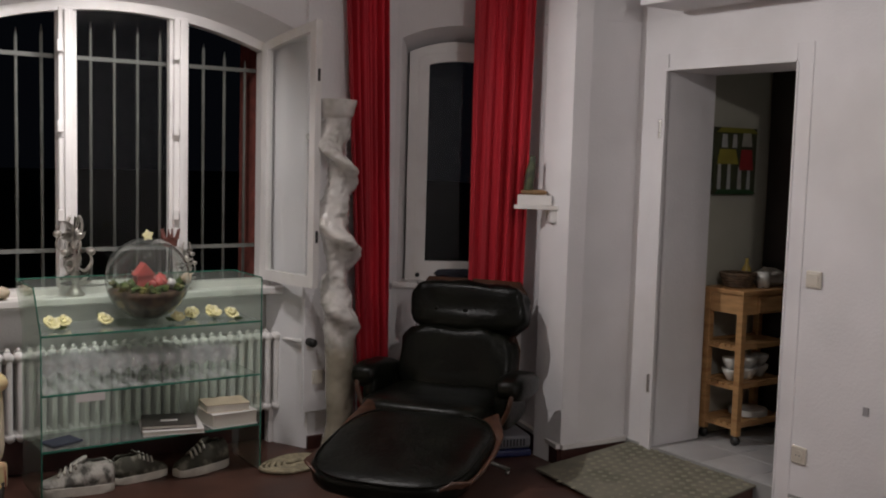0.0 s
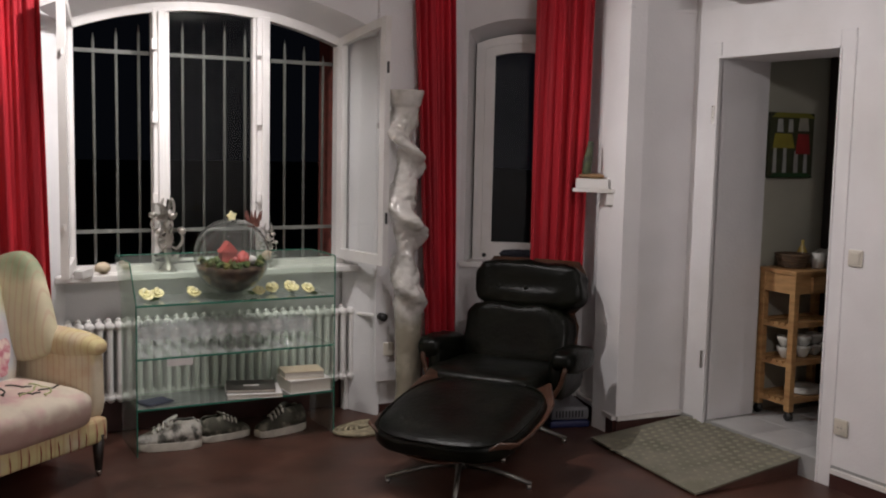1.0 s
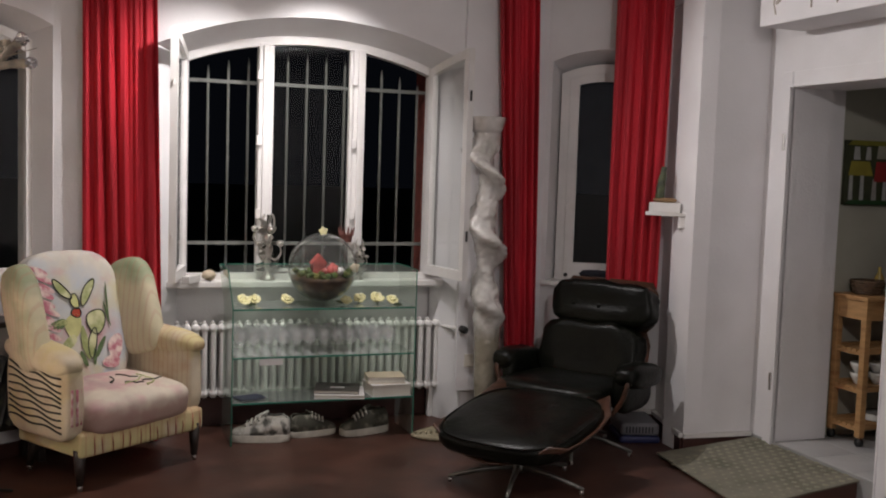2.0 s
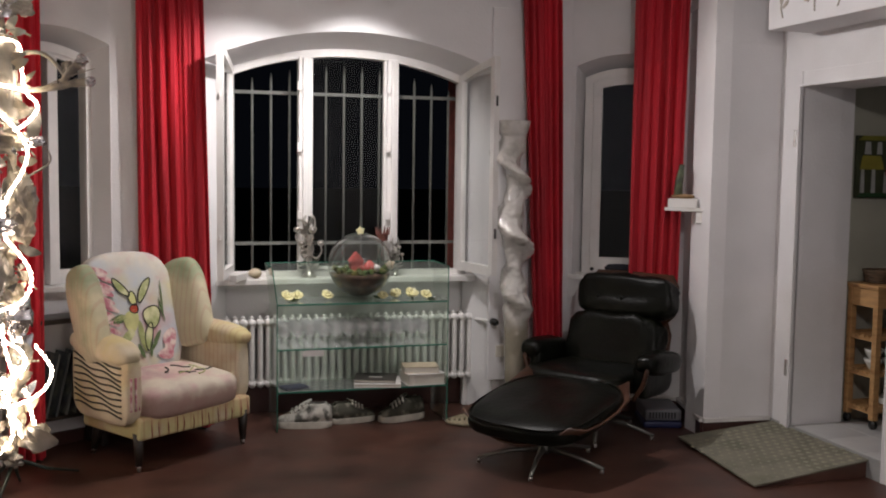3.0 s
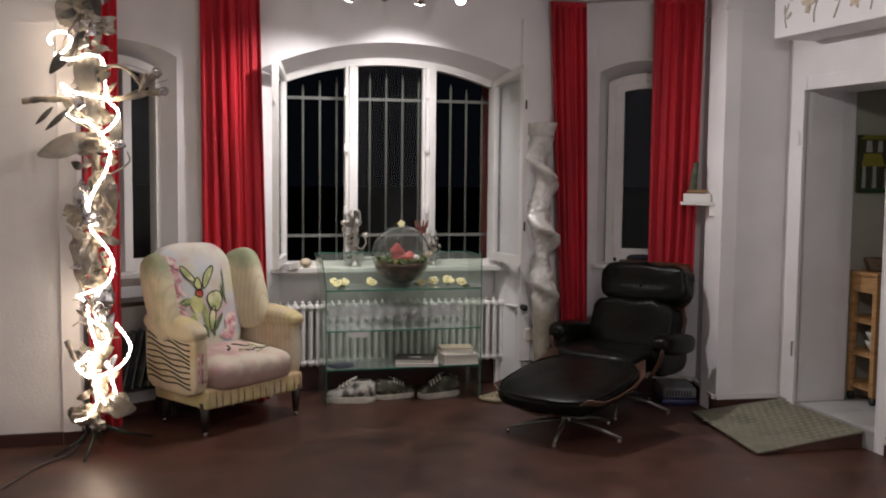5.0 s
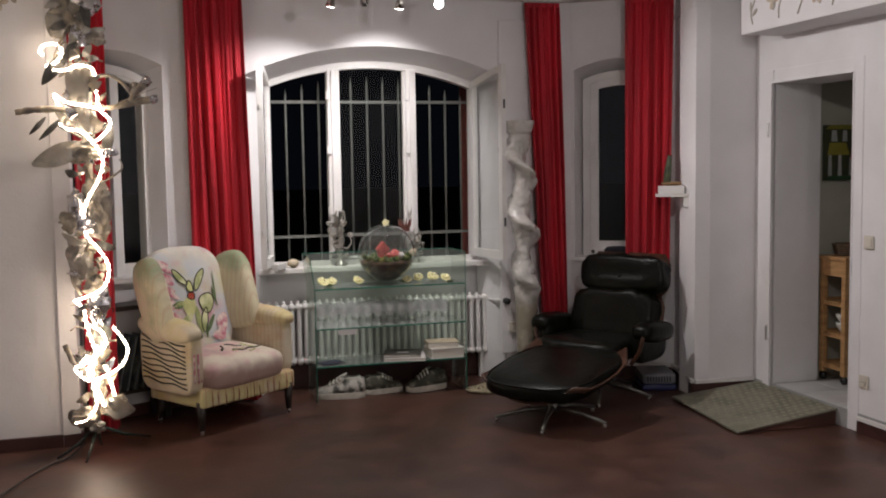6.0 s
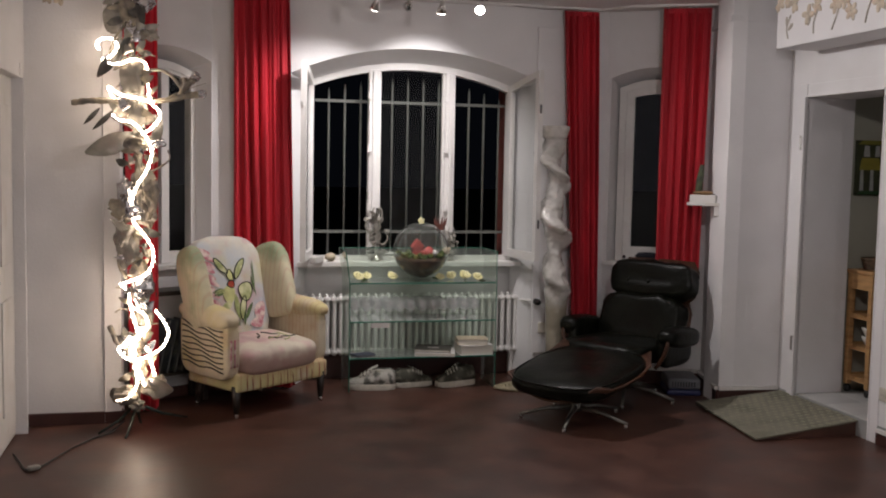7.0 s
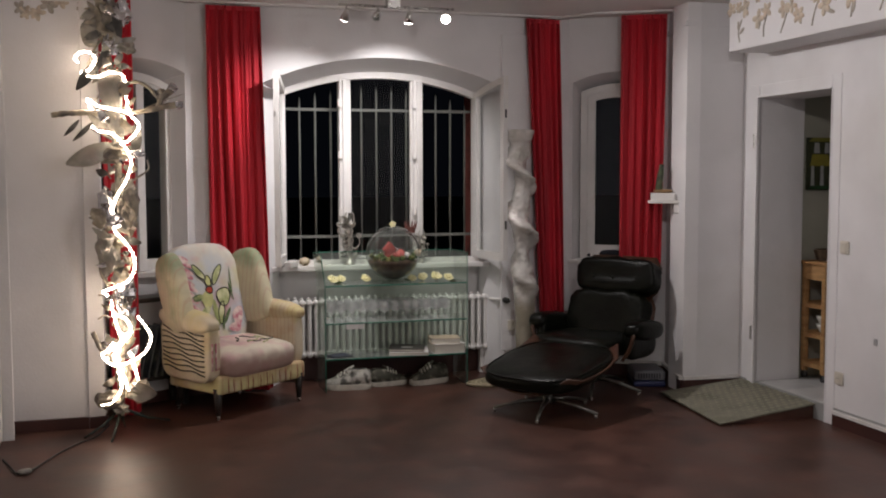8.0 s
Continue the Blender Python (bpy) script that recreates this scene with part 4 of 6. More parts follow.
def wing_armchair():
    root = thing("wing_armchair", (1.065, 6.005, 0), "wing armchair in cream cloth painted with flowers and lines, black legs", "armchair", turn=-142.0)
    for x, y, lean in ((-0.385, -0.055, 0.0), (0.345, -0.085, 0.0), (-0.30, -0.53, -0.05), (0.27, -0.53, -0.05)):
        bm = bmesh.new()
        tube(bm, [(x, y + lean, 0.03), (x, y + lean * 0.5, 0.10), (x, y, 0.21)], [0.018, 0.025, 0.032], 12)
        leg = part("leg", bm, LEGWOOD, root, "tapered black wooden leg", True)
        bm = bmesh.new()
        lathe(bm, [(0, 0), (0.012, 0), (0.014, 0.02), (0.012, 0.035), (0, 0.035)], 10, (x, y + lean))
        part("caster", bm, STEEL, leg, "small metal caster cup", True)
    bm = bmesh.new()
    slab(bm, [(0.372, -0.045), (-0.425, -0.025), (-0.37, -0.60), (0.33, -0.60)], 0.170, 0.296, bevel=0.02)
    part("skirt", bm, FAB_SKIRT, root, "yellow cloth skirt with red painted strokes", True)
    for k in range(13):
        x = -0.40 + 0.058 * k + 0.007 * math.sin(4.1 * k)
        y = -0.0255 - 0.0244 * (x + 0.425)
        bm = bmesh.new()
        tube(bm, [(x + 0.004 * math.sin(k), y, 0.178), (x, y + 0.001, 0.22), (x + 0.003, y, 0.262 + 0.016 * math.sin(2.3 * k))], [0.0024, 0.0036, 0.0018], 6)
        part("painted_stroke", bm, REDBROWN, root, "dark red stroke on the skirt", True)
    seat = (0.338, 0.305, 0.108)
    sm = Matrix.Translation((-0.012, -0.305, 0.372)) @ Matrix.Rotation(radians(-4), 4, "X")
    part("seat_cushion", cushion(bmesh.new(), seat, sm, 0.3, 0.5, (44, 24), 0.006, 4, (), 2.0), FAB_SEAT, root, "seat cushion clouded with pink paint", True)
    for k, (x, y, r, a, n) in enumerate(((-0.07, -0.08, 0.085, 0.4, 12), (-0.05, -0.05, 0.05, 2.6, 9), (-0.18, -0.06, 0.07, 0.1, 9), (-0.17, -0.12, 0.05, 1.8, 7), (0.02, -0.15, 0.06, 1.0, 8), (-0.10, -0.17, 0.06, 2.2, 8), (-0.13, -0.02, 0.06, 0.7, 8))):
        bm, pts = bmesh.new(), []
        for i in range(n):
            t = -1 + 2 * i / (n - 1)
            px, py = x + r * t * math.cos(a) + 0.012 * math.sin(3 * t), y + 0.19 + r * t * math.sin(a) + 0.012 * math.cos(4 * t)
            pts.append(sm @ Vector((px, py, face_at(seat, 0.3, 0.5, 2, px, py) + 0.003)))
        tube(bm, pts, 0.0042, 6)
        part("painted_stroke", bm, INK if k % 3 else LEAFPAINT, root, "dark painted stroke on the seat", True)
    size = (0.310, 0.085, 0.388)
    mb = Matrix.Translation((0.035, -0.555, 0.755)) @ Matrix.Rotation(radians(14), 4, "X")
    back = part("backrest", cushion(bmesh.new(), size, mb, 0.35, 0.55, (48, 30), 0.005, 4, (), 4.0), FAB_BACK, root, "backrest clouded with pink and blue, a green flower painted on", True)

    def petal(name, cx, cz, rx, rz, turn, mat, outline=True):
        c, s = math.cos(radians(turn)), math.sin(radians(turn))
        bm = bmesh.new()

        def on(u, v, lift):
            x, z = cx + rx * u * c - rz * v * s, cz + rx * u * s + rz * v * c
            return mb @ Vector((x, face_at(size, 0.35, 0.55, 1, x, z) + lift, z))
        rings = [[bm.verts.new(on(f * math.cos(a), f * math.sin(a) * (1 - 0.3 * math.cos(a)), 0.0075)) for a in [2 * math.pi * k / 20 for k in range(20)]] for f in (0.25, 0.6, 1.0)]
        bm.faces.new(rings[0])
        for r, q in zip(rings, rings[1:]):
            for k in range(20):
                bm.faces.new((r[k], q[k], q[(k + 1) % 20], r[(k + 1) % 20]))
        ob = part(name, bm, mat, back)
        if outline:
            bm = bmesh.new()
            tube(bm, [on(math.cos(a), math.sin(a) * (1 - 0.3 * math.cos(a)), 0.008) for a in [2 * math.pi * k / 24 for k in range(25)]], 0.0034, 6)
            part("painted_outline", bm, INK, back, smooth=True)
        return ob
    for cx, cz, rx, rz, turn, mat, inked in (
            (-0.058, 0.150, 0.026, 0.082, 36, LEAFPAINT, True), (0.098, 0.172, 0.024, 0.070, -42, LEAFPAINT, True), (0.030, 0.105, 0.026, 0.040, -8, PALEPAINT, True),
            (0.060, -0.020, 0.052, 0.064, 20, PALEPAINT, False), (-0.085, -0.010, 0.060, 0.066, 28, LEAFPAINT, True), (0.160, -0.010, 0.068, 0.024, -12, GREENINK, False),
            (0.135, -0.002, 0.040, 0.014, -12, LEAFPAINT, False), (0.105, -0.115, 0.066, 0.026, -32, LEAFPAINT, False), (0.140, -0.135, 0.034, 0.014, -32, GREENINK, False),
            (-0.045, -0.125, 0.026, 0.080, 16, LEAFPAINT, True), (0.000, -0.120, 0.022, 0.090, -6, LEAFPAINT, False), (-0.095, -0.150, 0.015, 0.062, 34, GREENINK, False),
            (0.022, -0.205, 0.016, 0.045, -22, GREENINK, False), (-0.050, -0.195, 0.012, 0.050, 10, GREENINK, False)):
        petal("painted_petal", cx, cz, rx, rz, turn, mat, inked)
    for k in range(9):
        petal("painted_zigzag", 0.215 - 0.012 * (k % 2), 0.285 - 0.042 * k, 0.060 + 0.012 * (k % 3), 0.016, 28, PINKPAINT, False)
    for x, z, rx, rz, turn in ((-0.19, -0.16, 0.05, 0.07, 20), (0.17, -0.17, 0.05, 0.05, 40), (-0.15, -0.24, 0.06, 0.035, 0)):
        petal("painted_cloud", x, z, rx, rz, turn, PINKPAINT, False)
    petal("painted_petal", -0.178, 0.085, 0.006, 0.11, 4, GREENINK, False)
    petal("painted_petal", -0.165, 0.02, 0.007, 0.07, -10, GREENINK, False)
    petal("painted_heart", 0.030, 0.045, 0.030, 0.026, 0, REDPAINT)
    for s in (-1, 1):
        lined = s < 0
        arm_size = (0.056, 0.285, 0.215)
        am = Matrix.Translation((s * 0.366 - 0.012, -0.345, 0.458)) @ Matrix.Rotation(radians(-s * 6), 4, "Z")
        arm = part("arm", cushion(bmesh.new(), arm_size, am, 0.3, 0.4, (36, 22), 0.005, 5, (), 6.0 + s), FAB_ARM_LINED if lined else FAB_ARM, root, "upholstered arm with painted lines", True)
        part("arm_roll", cushion(bmesh.new(), (0.082, 0.295, 0.076), Matrix.Translation((s * 0.376 - 0.012, -0.342, 0.652)) @ Matrix.Rotation(radians(-s * 6), 4, "Z") @ Matrix.Rotation(radians(-4), 4, "X"), 0.55, 0.85, (38, 22), 0.006, 5, (), 8.0 + s), FAB_ARM_LINED if lined else FAB_ARM, arm, smooth=True)
        wm = Matrix.Translation((s * 0.348 + 0.036, -0.455, 0.825)) @ Matrix.Rotation(radians(s * 5), 4, "Y") @ Matrix.Rotation(radians(-s * 12), 4, "Z") @ Matrix.Rotation(radians(19), 4, "X")
        part("wing", cushion(bmesh.new(), (0.068, 0.145, 0.272), wm, 0.62, 0.6, (30, 24), 0.005, 5, (), 12.0 + s), FAB_WING, root, "rounded wing with green and red paint", True)
        if s > 0:
            for k in range(10):
                bm = bmesh.new()
                pts = []
                z0 = -0.14 + 0.031 * k
                for i in range(13):
                    y = -0.235 + 0.475 * i / 12
                    z = z0 + 0.05 * (0.5 - i / 12) * (0.4 + 0.1 * k) + 0.008 * math.sin(i * 0.9 + k)
                    z = max(-0.165, min(0.165, z))
                    pts.append(am @ Vector((face_at(arm_size, 0.3, 0.4, 0, y, z) + 0.004, y, z)))
                tube(bm, pts, 0.0048, 6)
                part("painted_line", bm, INK, arm, "dark wavy painted line", True)
    for x in (0.356, 0.382, 0.408):
        bm = bmesh.new()
        tube(bm, [(x, -0.0575 - abs(x - 0.382) * 0.25, z) for z in (0.34, 0.40, 0.44, 0.48, 0.52)], 0.007, 6)
        part("painted_line", bm, PINKPAINT, root, "pink painted stroke on the arm front", True)


wing_armchair()


# ---- lit sculpture on a tripod ----
ROPE = glowing("rope_light_tube", (1.0, 0.81, 0.64), 22)
RESIN = material("grey_beige_resin_and_bark", (0.36, 0.31, 0.23), 0.35, 0.35, 16, 0.6, 60, coat=0.4, second=(0.17, 0.15, 0.13), mix_scale=11, mix_at=0.5)
CLEAR = material("translucent_plastic", (0.62, 0.58, 0.50), 0.25, 0.2, 12, 0.4, 50, coat=0.5, second=(0.45, 0.42, 0.36), mix_scale=8)
CLEAR.node_tree.nodes["Principled BSDF"].inputs["Transmission Weight"].default_value = 0.55
SILVER = material("crumpled_silver_foil", (0.55, 0.54, 0.56), 0.25, 0.2, 20, 0.6, 70, metal=0.9)
DARKLEAF = material("dark_dried_leaf", (0.09, 0.085, 0.075), 0.5, 0.4, 20, 0.5, 60)
GREENMETAL = material("dark_green_metal", (0.02, 0.032, 0.024), 0.45, 0.2, 20)


def lump(bm, centre, size, seed, rough=7.0, k=0.35, sub=3):
    r = bmesh.ops.create_icosphere(bm, subdivisions=sub, radius=1.0)
    for v in r["verts"]:
        p = v.co.copy()
        f = 1 + k * noise.noise(p * 1.6 + Vector((seed, seed * 2, 0))) * 1.6 + 0.25 * k * noise.noise(p * rough + Vector((seed, 0, seed)))
        v.co = Vector(centre) + Vector((p.x * size[0], p.y * size[1], p.z * size[2])) * f
    return bm


def leaf_blade(bm, root_at, tip, width, bend=0.03, n=10, thick=0.0025):
    a, b = Vector(root_at), Vector(tip)
    d = b - a
    side = d.cross(Vector((0, 1, 0.2))).normalized()
    nn = d.cross(side).normalized()
    for s in (-1, 1):
        rows = []
        for i in range(n + 1):
            t = i / n
            w = width * math.sin(math.pi * min(1, t * 0.92 + 0.05)) ** 0.8
            c = a + d * t + nn * (bend * math.sin(math.pi * t)) + nn * (s * thick)
            rows.append([bm.verts.new(c - side * w + nn * w * 0.3), bm.verts.new(c), bm.verts.new(c + side * w + nn * w * 0.3)])
        for r, q in zip(rows, rows[1:]):
            for k in range(2):
                bm.faces.new((r[k], r[k + 1], q[k + 1], q[k]))
    return bm


def light_sculpture():
    root = thing("light_sculpture", (0.13, 5.74, 0), "tall sculpture of branches and plastic wound with a lit rope light", "sculpture")
    for x, y in ((-0.215, -0.15), (0.30, 0.19), (0.02, 0.08), (-0.05, -0.28)):
        bm = bmesh.new()
        tube(bm, [(0, 0, 0.15), (x * 0.5, y * 0.5, 0.06), (x, y, 0.008)], [0.012, 0.009, 0.007], 8)
        part("tripod_leg", bm, GREENMETAL, root, "dark green metal tripod leg", True)
    bm = bmesh.new()
    tube(bm, smooth_line([(0, 0, 0.1), (0.01, 0.01, 0.6), (0.0, 0.0, 1.2), (0.02, 0.02, 1.8), (-0.02, 0.02, 2.3), (-0.1, 0.03, 2.84)], 5), 0.022, 8)
    part("pole", bm, RESIN, root, "rough branch-like pole", True)
    ropes = (
        [(-0.195, -0.10, 2.30), (-0.215, -0.06, 2.33), (-0.19, -0.02, 2.37), (-0.13, 0.0, 2.375), (-0.10, -0.04, 2.33), (-0.13, -0.09, 2.265), (-0.18, -0.08, 2.245), (-0.13, -0.09, 2.22), (-0.07, -0.10, 2.225), (-0.01, -0.09, 2.25), (0.064, -0.05, 2.23), (0.075, -0.04, 2.14), (0.09, -0.06, 2.01), (0.142, -0.06, 1.95), (0.142, -0.08, 1.90), (0.09, -0.09, 1.84), (0.04, -0.08, 1.81)],
        [(0.11, -0.08, 2.0), (0.025, -0.11, 2.02), (-0.08, -0.10, 2.04), (-0.15, -0.05, 2.085), (-0.12, 0.02, 2.0), (-0.12, -0.05, 1.905), (-0.01, -0.11, 1.875), (0.06, -0.09, 1.80), (0.098, -0.06, 1.71), (0.07, -0.07, 1.60), (0.014, -0.09, 1.50), (-0.02, -0.08, 1.40), (0.0, 0.03, 1.34), (-0.01, -0.08, 1.285), (0.05, -0.10, 1.21), (0.10, -0.08, 1.12), (0.10, -0.06, 1.03), (0.06, -0.09, 0.963), (-0.03, -0.10, 0.925), (-0.09, -0.04, 0.90)],
        [(-0.09, -0.04, 0.90), (-0.05, 0.04, 0.84), (-0.03, -0.07, 0.767), (0.0, -0.10, 0.66), (0.014, -0.10, 0.59), (-0.05, -0.09, 0.535), (-0.10, -0.06, 0.51), (-0.08, -0.07, 0.47), (-0.02, -0.10, 0.44), (0.078, -0.09, 0.464), (0.157, -0.05, 0.51), (0.192, -0.03, 0.59), (0.167, -0.04, 0.66), (0.114, -0.05, 0.738)],
        [(0.03, -0.08, 0.62), (0.0, -0.10, 0.553), (-0.007, -0.09, 0.41), (0.01, -0.10, 0.30), (-0.04, -0.11, 0.22), (-0.11, -0.10, 0.195)],
        [(0.078, -0.08, 0.464), (0.096, -0.08, 0.393), (0.114, -0.07, 0.32)],
        [(-0.03, -0.07, 0.767), (0.05, -0.09, 0.72), (0.07, -0.08, 0.64), (0.02, -0.10, 0.58), (-0.03, -0.10, 0.50), (0.02, -0.10, 0.38), (0.05, -0.10, 0.28)],
    )
    for pts in ropes:
        bm = bmesh.new()
        line = smooth_line(pts, 9)
        line = [p + Vector((0.0035 * math.sin(k * 1.9), 0.0035 * math.cos(k * 1.9), 0)) for k, p in enumerate(Vector(q) for q in line)]
        tube(bm, line, [(0.0044, 0.0066, 0.0074)[k % 3] for k in range(len(line))], 8)
        part("rope_light", bm, ROPE, root, "glowing warm white rope light", True)
    for pts, r in (
        ([(-0.02, 0, 1.99), (-0.15, -0.03, 2.005), (-0.26, -0.05, 2.0), (-0.36, -0.06, 1.985)], [0.02, 0.028, 0.024, 0.018]),
        ([(0.05, 0, 2.01), (0.18, -0.02, 2.02), (0.30, -0.03, 2.05), (0.375, -0.03, 2.06)], [0.013, 0.015, 0.02, 0.024]),
        ([(0.06, 0, 2.19), (0.15, -0.01, 2.20), (0.22, -0.02, 2.16), (0.28, -0.02, 2.08)], [0.012, 0.016, 0.012, 0.010]),
        ([(0.25, -0.02, 2.02), (0.29, -0.03, 2.10), (0.345, -0.03, 2.15)], [0.014, 0.02, 0.024]),
        ([(0.02, 0, 1.55), (0.12, -0.02, 1.60), (0.20, -0.03, 1.66), (0.19, -0.03, 1.72)], [0.009, 0.008, 0.006, 0.004]),
        ([(0.12, -0.02, 2.0), (0.26, -0.05, 2.07), (0.42, -0.05, 2.13)], [0.004, 0.004, 0.002]),
        ([(0.0, 0, 1.70), (0.05, -0.02, 1.52), (0.07, -0.03, 1.40)], [0.005, 0.004, 0.003]),
        ([(-0.06, -0.03, 0.50), (-0.11, -0.05, 0.54), (-0.135, -0.05, 0.60), (-0.155, -0.04, 0.645)], [0.014, 0.016, 0.014, 0.018]),
        ([(-0.02, -0.02, 1.12), (-0.08, -0.04, 1.15), (-0.10, -0.03, 1.03), (-0.05, -0.03, 0.93)], [0.010, 0.014, 0.016, 0.012]),
        ([(-0.05, 0.0, 2.48), (-0.12, -0.03, 2.36), (-0.16, -0.05, 2.22)], [0.008, 0.01, 0.006]),
        ([(-0.05, 0.0, 1.95), (-0.14, -0.05, 1.92), (-0.01, -0.10, 1.84)], [0.006, 0.007, 0.006]),
    ):
        bm = bmesh.new()
        line = smooth_line(pts, 5)
        rad = [r[0] + (r[-1] - r[0]) * k / (len(line) - 1) for k in range(len(line))]
        tube(bm, line, [q * (0.85 + 0.3 * ((k * 7) % 5) / 4) for k, q in enumerate(rad)], 8)
        part("branch", bm, RESIN, root, "knotty grey-beige branch", True)
    for a, b, w, mat in (((0.0, -0.04, 1.81), (-0.28, -0.10, 1.69), 0.062, CLEAR), ((-0.10, -0.04, 2.30), (-0.21, -0.08, 2.14), 0.036, DARKLEAF), ((-0.2, -0.06, 1.96), (-0.29, -0.07, 1.86), 0.014, DARKLEAF), ((-0.12, -0.05, 1.95), (-0.24, -0.07, 1.83), 0.016, DARKLEAF), ((0.14, -0.02, 1.93), (0.12, -0.04, 1.74), 0.034, DARKLEAF), ((0.0, -0.06, 2.0), (-0.06, -0.08, 2.27), 0.05, CLEAR), ((-0.01, -0.02, 2.44), (-0.13, -0.05, 2.20), 0.02, DARKLEAF), ((0.02, 0, 2.42), (0.14, -0.02, 2.47), 0.03, CLEAR), ((-0.02, -0.05, 1.22), (-0.14, -0.08, 1.30), 0.022, CLEAR), ((-0.02, -0.03, 1.38), (-0.16, -0.06, 1.36), 0.022, CLEAR), ((0.05, -0.05, 0.30), (0.22, -0.08, 0.24), 0.06, CLEAR), ((0.03, -0.02, 2.66), (0.04, -0.03, 2.40), 0.03, DARKLEAF)):
        part("leaf_blade", leaf_blade(bmesh.new(), a, b, w), mat, root, "thin leaf-shaped blade", True)
    bm = bmesh.new()
    tube(bm, smooth_line([(0.015, -0.03, 1.86), (0.0, -0.045, 1.98), (0.005, -0.045, 2.12), (0.015, -0.03, 2.27)], 6), [0.046 + 0.006 * math.sin(0.9 * k) for k in range(19)], 18)
    part("plastic_tube", bm, CLEAR, root, "wide tube of cloudy translucent plastic", True)
    rnd = random.Random(5)
    for c, s, mat in (((-0.12, -0.02, 2.50), (0.055, 0.02, 0.085), CLEAR), ((-0.05, 0, 2.56), (0.07, 0.05, 0.10), RESIN), ((0.0, -0.02, 2.42), (0.06, 0.05, 0.07), SILVER), ((-0.04, -0.03, 2.72), (0.06, 0.05, 0.09), RESIN), ((0.0, -0.03, 2.12), (0.06, 0.05, 0.13), CLEAR), ((0.01, -0.02, 1.93), (0.055, 0.05, 0.09), CLEAR), ((0.0, -0.04, 1.75), (0.09, 0.06, 0.05), RESIN), ((0.13, -0.03, 1.76), (0.05, 0.04, 0.03), SILVER), ((0.04, -0.03, 1.50), (0.06, 0.05, 0.12), CLEAR), ((-0.05, -0.05, 1.45), (0.055, 0.05, 0.09), SILVER), ((-0.02, -0.04, 1.34), (0.09, 0.06, 0.05), SILVER), ((0.07, -0.03, 1.35), (0.05, 0.04, 0.10), RESIN), ((-0.05, -0.03, 1.10), (0.06, 0.05, 0.10), CLEAR), ((0.02, -0.03, 0.98), (0.06, 0.05, 0.06), RESIN), ((0.04, -0.03, 0.82), (0.05, 0.05, 0.075), SILVER), ((0.05, -0.02, 0.68), (0.05, 0.05, 0.07), CLEAR), ((0.02, -0.02, 0.55), (0.055, 0.05, 0.06), RESIN), ((-0.07, -0.06, 0.215), (0.075, 0.06, 0.06), RESIN), ((0.11, -0.05, 0.27), (0.075, 0.05, 0.065), RESIN), ((0.0, -0.04, 0.155), (0.05, 0.05, 0.035), CLEAR), ((0.355, -0.03, 2.165), (0.03, 0.025, 0.026), SILVER), ((0.39, -0.03, 2.065), (0.03, 0.024, 0.022), SILVER), ((0.29, -0.02, 2.12), (0.028, 0.02, 0.04), RESIN), ((0.05, -0.05, 0.90), (0.062, 0.05, 0.085), SILVER), ((-0.07, -0.05, 1.20), (0.05, 0.045, 0.075), CLEAR), ((-0.09, -0.06, 1.36), (0.055, 0.045, 0.06), RESIN), ((0.10, -0.05, 1.44), (0.05, 0.045, 0.09), RESIN), ((0.06, -0.03, 2.62), (0.05, 0.04, 0.075), SILVER), ((0.09, -0.04, 2.40), (0.05, 0.035, 0.035), CLEAR), ((0.02, -0.05, 0.36), (0.045, 0.04, 0.07), RESIN)):
        part("shell_form", lump(bmesh.new(), c, s, rnd.uniform(0, 50), 8, 0.4), mat, root, smooth=False)
    for k in range(150):
        z = 0.35 + 2.35 * rnd.random()
        a = rnd.uniform(-2.9, 0.3)
        r0 = rnd.uniform(0.02, 0.05)
        r1 = r0 + rnd.uniform(0.04, 0.12)
        ce = Vector((-0.06 * max(0, z - 2.0), 0, 0))
        p = ce + Vector((r0 * math.cos(a), r0 * math.sin(a), z))
        q = ce + Vector((r1 * math.cos(a), r1 * 0.6 * math.sin(a), z + rnd.uniform(-0.07, 0.09)))
        bm = bmesh.new()
        if k % 3:
            leaf_blade(bm, p, q, rnd.uniform(0.012, 0.03))
            part("scrap", bm, (CLEAR, SILVER, RESIN, RESIN, DARKLEAF)[k % 5], root, smooth=True)
        else:
            tube(bm, smooth_line([p, p.lerp(q, 0.5) + Vector((0, 0, 0.02)), q], 4), 0.005, 6)
            part("twig", bm, RESIN, root, smooth=True)
    return root


light_sculpture()

CABLE = material("black_cable", (0.015, 0.014, 0.014), 0.5, 0.1)
root = thing("power_cable", (0, 0, 0), "black power cable with a cord switch, lying on the floor", "cable")
part("cord", tube(bmesh.new(), smooth_line([(0.06, 5.68, 0.06), (-0.02, 5.60, 0.008), (-0.10, 5.50, 0.006), (-0.20, 5.30, 0.006), (-0.27, 5.10, 0.006), (-0.33, 4.93, 0.008), (-0.39, 4.90, 0.008), (-0.44, 5.05, 0.006), (-0.50, 5.22, 0.006)], 6), 0.0055, 8), CABLE, root, smooth=True)
part("cord_switch", cushion(bmesh.new(), (0.035, 0.022, 0.014), Matrix.Translation((-0.35, 4.905, 0.015)) @ Matrix.Rotation(0.5, 4, "Z"), 0.6, 0.6, (16, 8), 0), material("grey_cord_switch", (0.25, 0.24, 0.22), 0.5), root, "grey plastic cord switch", True)


